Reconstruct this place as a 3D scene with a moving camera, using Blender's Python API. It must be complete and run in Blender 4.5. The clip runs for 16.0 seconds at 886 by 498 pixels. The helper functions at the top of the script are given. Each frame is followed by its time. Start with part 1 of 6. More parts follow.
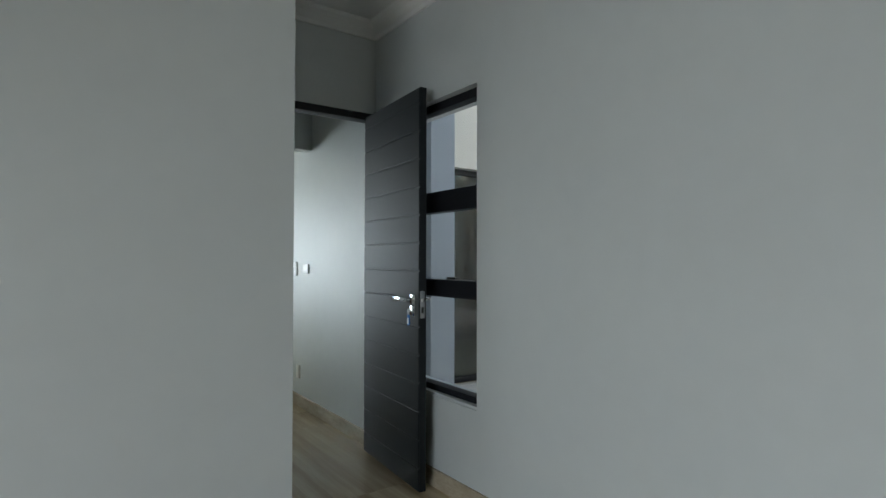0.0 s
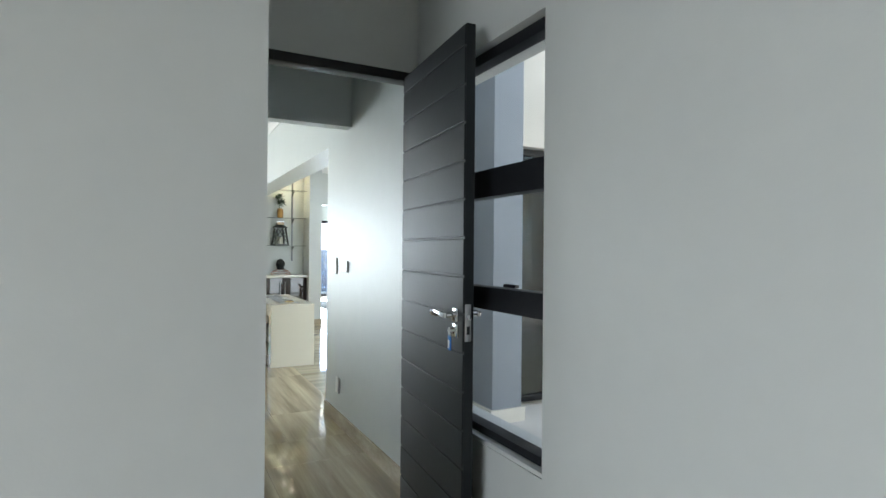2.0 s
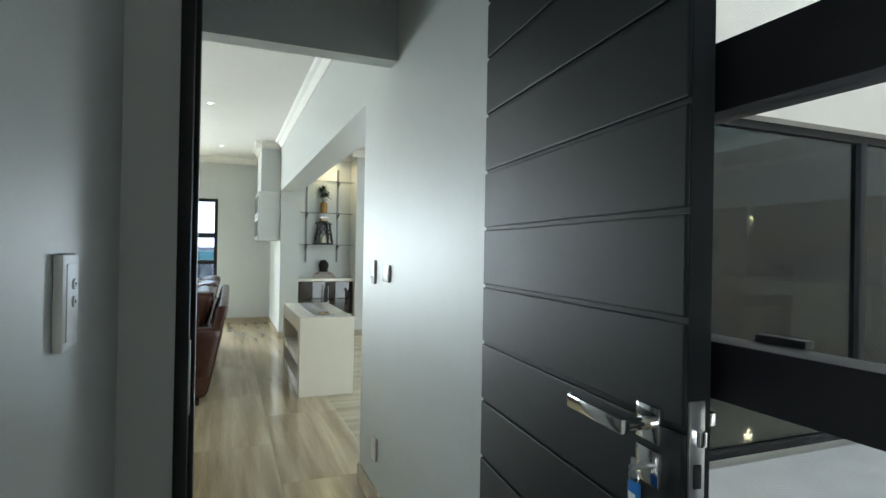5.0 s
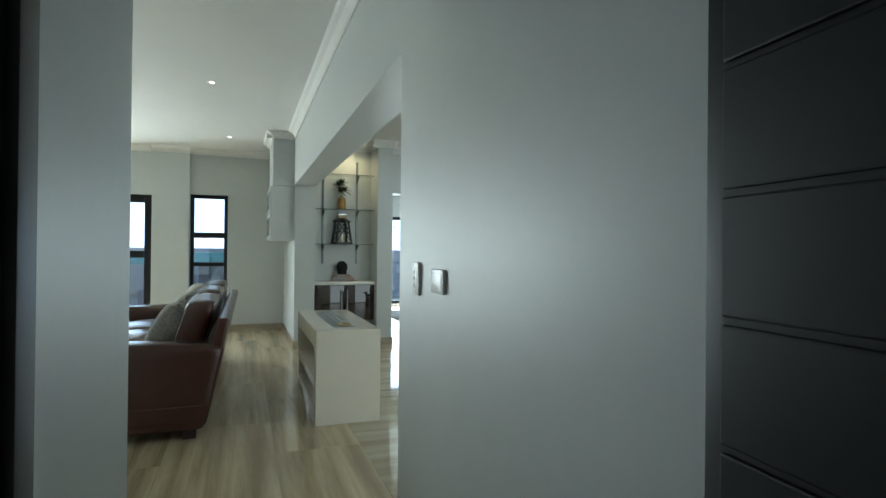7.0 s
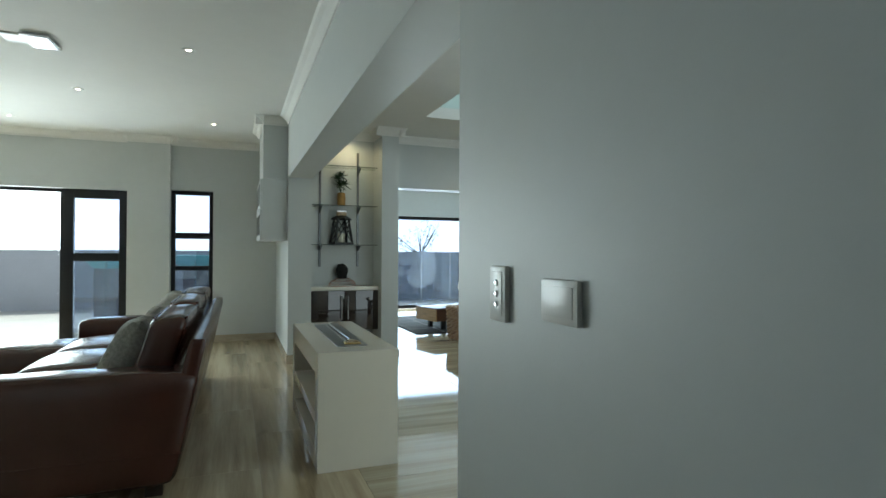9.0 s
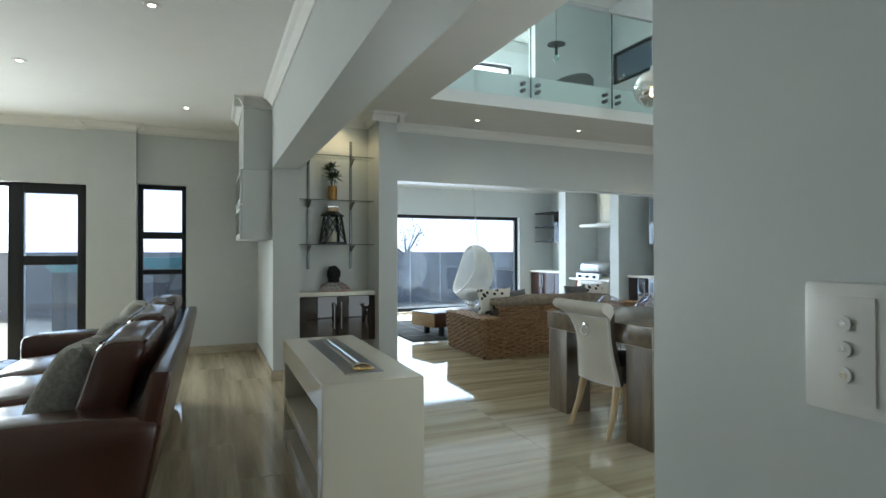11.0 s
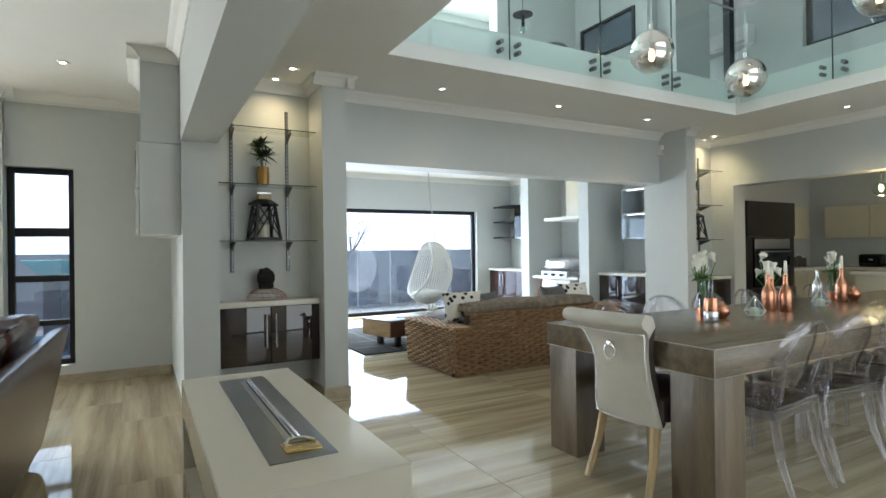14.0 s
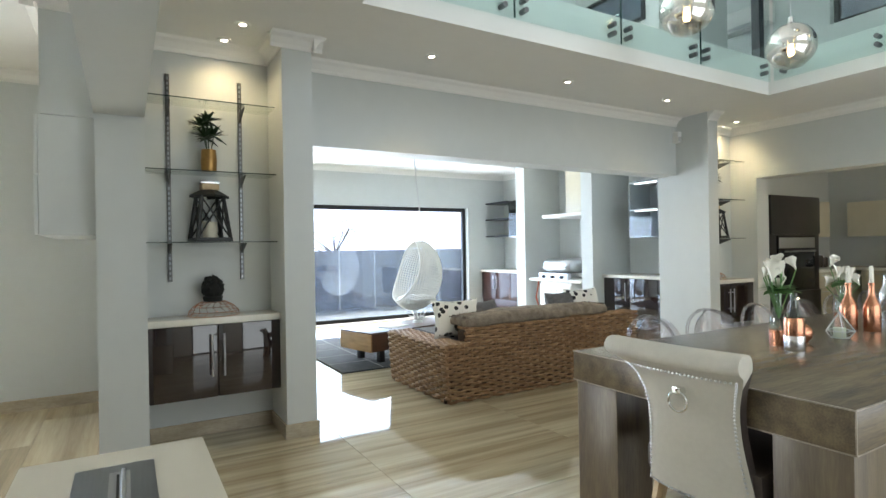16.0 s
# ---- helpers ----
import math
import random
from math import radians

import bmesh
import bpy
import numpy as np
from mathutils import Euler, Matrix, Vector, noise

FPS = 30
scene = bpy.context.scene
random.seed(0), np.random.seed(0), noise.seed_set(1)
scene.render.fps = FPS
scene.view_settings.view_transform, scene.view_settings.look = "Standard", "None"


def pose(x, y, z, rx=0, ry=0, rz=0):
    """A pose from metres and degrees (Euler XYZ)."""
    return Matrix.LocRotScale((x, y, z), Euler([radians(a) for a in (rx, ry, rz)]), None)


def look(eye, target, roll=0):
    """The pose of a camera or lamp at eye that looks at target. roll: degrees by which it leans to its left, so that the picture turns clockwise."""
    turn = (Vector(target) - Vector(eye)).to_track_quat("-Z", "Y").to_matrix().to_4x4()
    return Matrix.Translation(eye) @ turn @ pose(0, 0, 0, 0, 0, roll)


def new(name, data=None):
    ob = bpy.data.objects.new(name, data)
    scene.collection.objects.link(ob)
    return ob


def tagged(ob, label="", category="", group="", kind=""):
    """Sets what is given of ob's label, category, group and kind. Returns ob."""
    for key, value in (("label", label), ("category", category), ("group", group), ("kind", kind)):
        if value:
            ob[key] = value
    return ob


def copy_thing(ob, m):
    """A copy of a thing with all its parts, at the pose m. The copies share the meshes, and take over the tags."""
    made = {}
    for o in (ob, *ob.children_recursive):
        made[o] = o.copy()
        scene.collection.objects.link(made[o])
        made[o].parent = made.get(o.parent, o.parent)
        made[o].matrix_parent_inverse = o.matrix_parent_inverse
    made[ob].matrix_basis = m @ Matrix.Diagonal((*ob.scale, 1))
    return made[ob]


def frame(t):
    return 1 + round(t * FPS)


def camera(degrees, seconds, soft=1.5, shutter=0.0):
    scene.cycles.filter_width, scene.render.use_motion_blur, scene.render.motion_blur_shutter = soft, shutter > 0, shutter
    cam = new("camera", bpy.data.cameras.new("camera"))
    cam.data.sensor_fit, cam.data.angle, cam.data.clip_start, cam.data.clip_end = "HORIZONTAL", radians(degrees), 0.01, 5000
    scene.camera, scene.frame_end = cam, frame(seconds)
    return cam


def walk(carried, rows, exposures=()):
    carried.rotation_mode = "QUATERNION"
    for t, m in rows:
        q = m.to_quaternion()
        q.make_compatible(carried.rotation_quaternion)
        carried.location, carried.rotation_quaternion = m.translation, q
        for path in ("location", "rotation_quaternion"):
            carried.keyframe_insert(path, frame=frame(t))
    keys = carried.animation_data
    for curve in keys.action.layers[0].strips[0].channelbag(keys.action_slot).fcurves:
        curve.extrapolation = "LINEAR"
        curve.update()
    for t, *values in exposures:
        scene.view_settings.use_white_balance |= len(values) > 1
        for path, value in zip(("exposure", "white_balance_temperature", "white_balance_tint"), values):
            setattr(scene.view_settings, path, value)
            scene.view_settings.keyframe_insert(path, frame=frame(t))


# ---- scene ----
cam = camera(78.2, 16.0)
PATH = [
    (0, (-0.036, -0.242, 1.166), (1.129, 1.383, 1.204), 0.1),
    (0.5, (0.116, -0.129, 1.188), (1.215, 1.542, 1.216), 0.3),
    (1, (0.256, -0.025, 1.209), (1.281, 1.692, 1.218), 0.1),
    (1.5, (0.37, 0.153, 1.188), (1.341, 1.902, 1.209), 0.5),
    (2, (0.468, 0.318, 1.202), (1.394, 2.091, 1.208), 0.5),
    (2.5, (0.578, 0.5, 1.203), (1.457, 2.296, 1.213), 0.6),
    (3, (0.667, 0.683, 1.192), (1.497, 2.503, 1.2), 0.7),
    (3.5, (0.733, 0.89, 1.202), (1.536, 2.722, 1.207), 0.4),
    (4, (0.8, 1.079, 1.201), (1.583, 2.92, 1.203), 0.4),
    (6.3, (0.997, 2.011, 1.18), (1.692, 3.886, 1.198), 1.1),
    (6.5, (1.005, 2.066, 1.181), (1.697, 3.942, 1.197), 0.8),
    (7, (1.012, 2.271, 1.182), (1.701, 4.149, 1.191), 0.6),
    (7.5, (1.026, 2.487, 1.182), (1.717, 4.363, 1.198), 0.7),
    (8, (1.042, 2.665, 1.176), (1.741, 4.538, 1.187), 0.5),
    (8.5, (1.056, 2.869, 1.178), (1.764, 4.74, 1.19), 0.5),
    (8.7, (1.06, 2.946, 1.173), (1.77, 4.816, 1.187), 0.4),
    (10.8, (1.072, 3.712, 1.166), (1.84, 5.559, 1.182), -0.1),
    (11, (1.067, 3.772, 1.171), (1.85, 5.613, 1.186), -0.1),
    (11.5, (1.07, 3.917, 1.165), (1.899, 5.737, 1.178), -0.3),
    (12, (1.107, 4.08, 1.159), (1.98, 5.88, 1.173), -0.4),
    (12.5, (1.149, 4.243, 1.16), (2.054, 6.027, 1.17), -0.5),
    (13, (1.196, 4.427, 1.159), (2.126, 6.197, 1.167), -0.7),
    (13.5, (1.252, 4.596, 1.163), (2.205, 6.354, 1.17), -0.8),
    (14, (1.343, 4.77, 1.158), (2.309, 6.521, 1.166), -0.8),
    (14.5, (1.439, 4.951, 1.158), (2.416, 6.696, 1.164), -0.9),
    (15, (1.523, 5.145, 1.165), (2.509, 6.885, 1.173), -0.9),
    (15.5, (1.606, 5.318, 1.163), (2.601, 7.053, 1.17), -0.9),
    (16, (1.728, 5.504, 1.186), (2.734, 7.232, 1.188), -1.0),
]
walk(cam, [(t, look(eye, target, roll)) for t, eye, target, roll in PATH],
     exposures=[(0, 0.68, 6050, 3), (1.5, 1.2, 6100, 4), (3.5, 1.5, 6150, 5), (4.2, 1.35, 6150, 4), (6.4, 0.5, 6050, -3), (8.5, -0.05, 6000, -4), (11, 0.05, 6150, 2), (12.5, 0.3, 6350, 5), (14.5, 0.48, 6400, 6), (16, 0.75, 6450, 7)])

# ---- world, sun, large lights ----
world = bpy.data.worlds.new("sky")
scene.world = world
world.use_nodes = True
sky = world.node_tree.nodes.new("ShaderNodeTexSky")
sky.sky_type, sky.sun_disc = "NISHITA", False
sky.sun_elevation, sky.sun_rotation = radians(57), radians(8)
background = world.node_tree.nodes["Background"]
background.inputs["Strength"].default_value = 0.15
hazy = world.node_tree.nodes.new("ShaderNodeHueSaturation")
hazy.inputs["Saturation"].default_value = 0.45
world.node_tree.links.new(sky.outputs[0], hazy.inputs["Color"])
world.node_tree.links.new(hazy.outputs[0], background.inputs[0])


def lamp(name, kind, m, energy, colour=(1, 1, 1)):
    data = bpy.data.lights.new(name, kind)
    data.energy, data.color = energy, colour
    ob = new(name, data)
    ob.matrix_world = m
    return ob


sun = lamp("sun", "SUN", look((3, 22, 35), (0, 0, 0)), 4.0, (1, 0.96, 0.90))
sun.data.angle = radians(3)
DAY = (0.93, 0.97, 1.0)


def window_light(name, centre, toward, width, height, energy, colour=DAY):
    """An area lamp in the opening of a window; by default it gives the sky's light."""
    ob = lamp(name, "AREA", look(centre, toward), energy, colour)
    ob.data.shape, ob.data.size, ob.data.size_y = "RECTANGLE", width, height
    return ob


window_light("patio_door_light", (4.85, 14.3, 1.0), (4.85, 9, 0.7), 4.6, 1.9, 310)
window_light("lounge_door_light", (-2.1, 11.1, 1.0), (-1.6, 7, 0.3), 3.6, 1.8, 172)
window_light("void_window_light", (4.9, 3.7, 4.2), (4.9, 8, 2.6), 3.6, 1.6, 28)
bedroom_light = window_light("bedroom_window_light", (-2.4, -0.6, 0.75), (1.0, 0.5, -0.3), 1.5, 1.3, 18, (0.945, 0.935, 0.975))
bedroom_light.data.spread = radians(125)
window_light("courtyard_glazing_light", (4.88, 4.06, 1.0), (4.88, 8, 0.8), 3.9, 1.9, 40)
window_light("gallery_window_light", (4.6, 13.6, 4.0), (4.6, 8, 3.4), 4.0, 1.6, 240)
# warm fill added to brighten the kitchen, set in an unseen window
window_light("kitchen_fill_light", (9.9, 4.7, 1.5), (9.6, 9, 1.0), 1.6, 1.0, 5, (1.0, 0.90, 0.70))

# ---- materials ----


def material(name, colour, rough=0.5, metal=0.0, vary=0.08, scale=6.0, bump=0.0, bump_scale=60.0, stretch=(1, 1, 1), coat=0.0, random_by_object=0.0, second=None, rough_vary=0.0, specular=0.5, spread=0.16, grain=0.35):
    """A surface with broad and fine variation in colour, gloss and relief."""
    mat = bpy.data.materials.new(name)
    mat.use_nodes = True
    nt = mat.node_tree
    bsdf = nt.nodes["Principled BSDF"]
    bsdf.inputs["Roughness"].default_value = rough
    bsdf.inputs["Metallic"].default_value = metal
    bsdf.inputs["Coat Weight"].default_value = coat
    bsdf.inputs["Specular IOR Level"].default_value = specular
    coord = nt.nodes.new("ShaderNodeTexCoord")
    mapping = nt.nodes.new("ShaderNodeMapping")
    mapping.inputs["Scale"].default_value = stretch
    nt.links.new(coord.outputs["Object"], mapping.inputs[0])
    source = mapping.outputs[0]
    if random_by_object:
        info = nt.nodes.new("ShaderNodeObjectInfo")
        mul = nt.nodes.new("ShaderNodeMath")
        mul.operation = "MULTIPLY"
        mul.inputs[1].default_value = 37.0
        nt.links.new(info.outputs["Random"], mul.inputs[0])
        add = nt.nodes.new("ShaderNodeVectorMath")
        nt.links.new(source, add.inputs[0])
        nt.links.new(mul.outputs[0], add.inputs[1])
        source = add.outputs[0]
    broad = nt.nodes.new("ShaderNodeTexNoise")
    broad.inputs["Scale"].default_value = scale
    broad.inputs["Detail"].default_value = 5
    fine = nt.nodes.new("ShaderNodeTexNoise")
    fine.inputs["Scale"].default_value = scale * 9
    fine.inputs["Detail"].default_value = 3
    nt.links.new(source, broad.inputs["Vector"])
    nt.links.new(source, fine.inputs["Vector"])
    mix = nt.nodes.new("ShaderNodeMath")
    mix.operation = "MULTIPLY_ADD"
    mix.inputs[1].default_value = grain
    nt.links.new(fine.outputs["Fac"], mix.inputs[0])
    half = nt.nodes.new("ShaderNodeMath")
    half.operation = "MULTIPLY"
    half.inputs[1].default_value = 1 - grain
    nt.links.new(broad.outputs["Fac"], half.inputs[0])
    nt.links.new(half.outputs[0], mix.inputs[2])
    ramp = nt.nodes.new("ShaderNodeValToRGB")
    other = second or tuple(c * (1 - 2 * vary) for c in colour)
    ramp.color_ramp.elements[0].position, ramp.color_ramp.elements[1].position = 0.5 - spread, 0.5 + spread
    ramp.color_ramp.elements[0].color = (*other, 1)
    ramp.color_ramp.elements[1].color = (*colour, 1)
    nt.links.new(mix.outputs[0], ramp.inputs[0])
    nt.links.new(ramp.outputs[0], bsdf.inputs["Base Color"])
    if rough_vary:
        rr = nt.nodes.new("ShaderNodeMapRange")
        rr.inputs["To Min"].default_value = max(0.0, rough - rough_vary)
        rr.inputs["To Max"].default_value = min(1.0, rough + rough_vary)
        nt.links.new(mix.outputs[0], rr.inputs["Value"])
        nt.links.new(rr.outputs[0], bsdf.inputs["Roughness"])
    if bump:
        relief = nt.nodes.new("ShaderNodeTexNoise")
        relief.inputs["Scale"].default_value = bump_scale
        relief.inputs["Detail"].default_value = 3
        nt.links.new(source, relief.inputs["Vector"])
        node = nt.nodes.new("ShaderNodeBump")
        node.inputs["Strength"].default_value = bump
        node.inputs["Distance"].default_value = 0.004
        nt.links.new(relief.outputs["Fac"], node.inputs["Height"])
        nt.links.new(node.outputs[0], bsdf.inputs["Normal"])
    return mat


def glass(name, colour=(1, 1, 1), rough=0.0, ior=1.45, thin=True, base=0.035):
    """Clear glass: thin panes let light straight through and mirror by angle."""
    mat = bpy.data.materials.new(name)
    mat.use_nodes = True
    nt = mat.node_tree
    bsdf = nt.nodes["Principled BSDF"]
    if not thin:
        bsdf.inputs["Base Color"].default_value = (*colour, 1)
        bsdf.inputs["Transmission Weight"].default_value = 1
        bsdf.inputs["Roughness"].default_value = rough
        bsdf.inputs["IOR"].default_value = ior
        return mat
    clear = nt.nodes.new("ShaderNodeBsdfTransparent")
    clear.inputs[0].default_value = (*colour, 1)
    gloss = nt.nodes.new("ShaderNodeBsdfGlossy")
    gloss.inputs["Roughness"].default_value = rough
    facing = nt.nodes.new("ShaderNodeLayerWeight")
    facing.inputs[0].default_value = 0.5
    power = nt.nodes.new("ShaderNodeMath")
    power.operation = "POWER"
    power.inputs[1].default_value = 4.0
    nt.links.new(facing.outputs["Facing"], power.inputs[0])
    scaled = nt.nodes.new("ShaderNodeMath")
    scaled.operation = "MULTIPLY_ADD"
    scaled.inputs[1].default_value = 0.75
    scaled.inputs[2].default_value = base
    nt.links.new(power.outputs[0], scaled.inputs[0])
    mix = nt.nodes.new("ShaderNodeMixShader")
    nt.links.new(scaled.outputs[0], mix.inputs[0])
    nt.links.new(clear.outputs[0], mix.inputs[1])
    nt.links.new(gloss.outputs[0], mix.inputs[2])
    nt.links.new(mix.outputs[0], nt.nodes["Material Output"].inputs[0])
    return mat


def glow(name, colour, strength):
    mat = bpy.data.materials.new(name)
    mat.use_nodes = True
    bsdf = mat.node_tree.nodes["Principled BSDF"]
    bsdf.inputs["Base Color"].default_value = (*colour, 1)
    bsdf.inputs["Emission Color"].default_value = (*colour, 1)
    bsdf.inputs["Emission Strength"].default_value = strength
    return mat


PAINT = material("wall_paint", (0.575, 0.603, 0.598), 0.47, vary=0.025, scale=1.2, bump=0.08, bump_scale=90, rough_vary=0.06)
CEILING = material("ceiling_paint", (0.80, 0.80, 0.78), 0.75, vary=0.02, scale=1.0, bump=0.04)
TILE_Y = material("wood_look_tile_lengthwise", (0.60, 0.505, 0.335), 0.05, specular=0.75, vary=0.2, scale=3.0, stretch=(4.0, 0.22, 1), random_by_object=1, second=(0.30, 0.235, 0.145), rough_vary=0.02, spread=0.15, grain=0.14)
TILE_X = material("wood_look_tile_crosswise", (0.50, 0.45, 0.32), 0.05, specular=0.75, vary=0.2, scale=3.0, stretch=(0.22, 4.0, 1), random_by_object=1, second=(0.29, 0.24, 0.155), rough_vary=0.02, spread=0.15, grain=0.14)
GROUT = material("tile_grout", (0.36, 0.31, 0.23), 0.8, vary=0.1)
SKIRT = material("skirting_tile", (0.52, 0.45, 0.34), 0.2, vary=0.15, scale=4, second=(0.34, 0.29, 0.21), stretch=(1, 1, 3))
BLACK = material("black_aluminium", (0.012, 0.013, 0.016), 0.45, vary=0.1, scale=20, specular=0.35)
DOOR = material("charcoal_door_paint", (0.012, 0.0150, 0.0165), 0.5, vary=0.12, scale=8, bump=0.1, bump_scale=40, rough_vary=0.06, specular=0.24)
CHROME = material("chrome", (0.80, 0.80, 0.80), 0.12, 1.0, vary=0.02)
BURNERSTEEL = material("dark_brushed_steel", (0.30, 0.32, 0.35), 0.32, 1.0, vary=0.06, stretch=(30, 1, 1))
UPRIGHTGREY = material("grey_galvanised_steel", (0.16, 0.165, 0.165), 0.45, 0.8, vary=0.15, scale=20)
STEEL = material("brushed_steel", (0.56, 0.57, 0.59), 0.30, 1.0, vary=0.05, stretch=(30, 1, 1))
PANE = glass("window_glass")
DARKPANE = glass("tinted_glass", (0.28, 0.30, 0.31), base=0.04)
TINTPANE = glass("smoked_glass", (0.60, 0.66, 0.75), base=0.14)
SHELFGLASS = glass("shelf_glass", (0.96, 0.985, 0.975), base=0.05)
RAILGLASS = glass("balustrade_glass", (0.91, 0.975, 0.97))
WHITE = material("white_plastic", (0.78, 0.78, 0.76), 0.3, vary=0.02)
CREAM = material("cream_lacquer", (0.74, 0.70, 0.60), 0.09, vary=0.015, scale=2)
QUARTZ = material("cream_quartz", (0.78, 0.76, 0.69), 0.2, vary=0.04, scale=30)
GLOSSBROWN = material("gloss_dark_brown_board", (0.022, 0.013, 0.013), 0.04, vary=0.15, scale=3, specular=0.9)
LEATHER = material("brown_leather", (0.062, 0.022, 0.0155), 0.25, vary=0.2, scale=5, second=(0.044, 0.015, 0.0105), rough_vary=0.05, grain=0.15, spread=0.25)
TABLEWOOD = material("grey_stained_wood", (0.185, 0.145, 0.088), 0.20, vary=0.25, scale=3.0, stretch=(0.6, 6, 6), second=(0.085, 0.064, 0.050), bump=0.15, bump_scale=30)
LEGWOOD = material("grey_stained_leg_wood", (0.185, 0.145, 0.092), 0.33, vary=0.25, scale=3.0, stretch=(6, 6, 0.6), second=(0.085, 0.064, 0.050), bump=0.15, bump_scale=30)
LINEN = material("cream_linen", (0.56, 0.535, 0.475), 0.85, vary=0.05, scale=6, bump=0.25, bump_scale=400)
PALEWOOD = material("pale_oak", (0.55, 0.40, 0.22), 0.4, vary=0.15, scale=4, stretch=(5, 5, 0.7))
RATTAN = material("woven_rattan", (0.42, 0.265, 0.140), 0.58, vary=0.3, scale=14, second=(0.17, 0.085, 0.038), random_by_object=1, bump=0.3, bump_scale=120)
COPPER = material("copper", (0.66, 0.31, 0.19), 0.24, 1.0, vary=0.06)
SILVER = material("silver_paint", (0.72, 0.73, 0.75), 0.25, 1.0, vary=0.05)
STONE_OUT = material("courtyard_tile", (0.80, 0.78, 0.74), 0.35, vary=0.08, scale=4)
BLUEGREY = material("blue_grey_plaster", (0.30, 0.33, 0.37), 0.7, vary=0.06, scale=5, bump=0.25, bump_scale=80)
CREAMPLASTER = material("cream_plaster", (0.68, 0.65, 0.585), 0.75, vary=0.05, scale=3)
FENCE = material("slate_boundary_wall", (0.24, 0.26, 0.30), 0.6, vary=0.1, scale=3)
PAVING = material("light_paving", (0.60, 0.58, 0.54), 0.6, vary=0.1, scale=2)

# ---- mesh helpers ----


def box(bm, x0, x1, y0, y1, z0, z1, bevel=0.0):
    m = Matrix.Translation(((x0 + x1) / 2, (y0 + y1) / 2, (z0 + z1) / 2)) @ Matrix.Diagonal((abs(x1 - x0), abs(y1 - y0), abs(z1 - z0), 1))
    made = bmesh.ops.create_cube(bm, size=1, matrix=m)["verts"]
    if bevel:
        edges = list({e for v in made for e in v.link_edges})
        bmesh.ops.bevel(bm, geom=edges, offset=bevel, segments=2, affect="EDGES", profile=0.6)
    return bm


def rod(bm, a, b, r, r2=None, n=12):
    a, b = Vector(a), Vector(b)
    m = Matrix.Translation((a + b) / 2) @ (b - a).to_track_quat("Z", "Y").to_matrix().to_4x4()
    bmesh.ops.create_cone(bm, cap_ends=True, segments=n, radius1=r, radius2=r if r2 is None else r2, depth=(b - a).length, matrix=m)
    return bm


def lathe(bm, profile, n=24, centre=(0, 0, 0)):
    """A turned shape from (radius, height) pairs."""
    rings = []
    cx, cy, cz = centre
    for r, z in profile:
        if r < 1e-5:
            rings.append([bm.verts.new((cx, cy, cz + z))])
        else:
            rings.append([bm.verts.new((cx + r * math.cos(2 * math.pi * i / n), cy + r * math.sin(2 * math.pi * i / n), cz + z)) for i in range(n)])
    for a, b in zip(rings, rings[1:]):
        for i in range(n):
            j = (i + 1) % n
            quad = [a[i % len(a)], a[j % len(a)], b[j % len(b)], b[i % len(b)]]
            quad = list(dict.fromkeys(quad))
            if len(quad) > 2:
                bm.faces.new(quad)
    return bm


def tube(bm, points, r, n=8, closed=False):
    """A round bar along points."""
    pts = [Vector(p) for p in points]
    rings = []
    count = len(pts)
    up = Vector((0.123, 0.345, 0.931)).normalized()
    for i, p in enumerate(pts):
        before = pts[(i - 1) % count] if closed or i else p
        after = pts[(i + 1) % count] if closed or i < count - 1 else p
        d = (after - before).normalized()
        side = d.cross(up).normalized()
        top = side.cross(d)
        rad = r[i] if isinstance(r, (list, tuple)) else r
        rings.append([bm.verts.new(p + rad * (math.cos(2 * math.pi * k / n) * side + math.sin(2 * math.pi * k / n) * top)) for k in range(n)])
    for i in range(count if closed else count - 1):
        a, b = rings[i], rings[(i + 1) % count]
        for k in range(n):
            bm.faces.new((a[k], a[(k + 1) % n], b[(k + 1) % n], b[k]))
    if not closed:
        bm.faces.new(rings[0])
        bm.faces.new(list(reversed(rings[-1])))
    return bm


def mesh_of(name, bm, mat, smooth=False):
    bmesh.ops.recalc_face_normals(bm, faces=bm.faces)
    me = bpy.data.meshes.new(name)
    bm.to_mesh(me)
    bm.free()
    me.materials.append(mat)
    if smooth:
        me.shade_smooth()
        me.set_sharp_from_angle(angle=radians(35))
    return me


def part(name, bm, mat, parent=None, label="", smooth=True):
    ob = new(name, mesh_of(name, bm, mat, smooth))
    if parent:
        ob.parent = parent
    if label:
        ob["label"] = label
    return ob


def B(*numbers, bevel=0.0):
    return box(bmesh.new(), *numbers, bevel=bevel)


def thing(name, m, label, category, group="", kind=""):
    ob = new(name)
    ob.empty_display_size = 0.1
    ob.matrix_world = m
    return tagged(ob, label, category, group, kind)


def at(x, y, z=0, rz=0):
    return pose(x, y, z, 0, 0, rz)


def structure(name, boxes, mat, label, category, bevel=0.0):
    bm = bmesh.new()
    for b in boxes:
        box(bm, *b, bevel=bevel)
    return tagged(part(name, bm, mat, smooth=bool(bevel)), label, category, kind="structure")


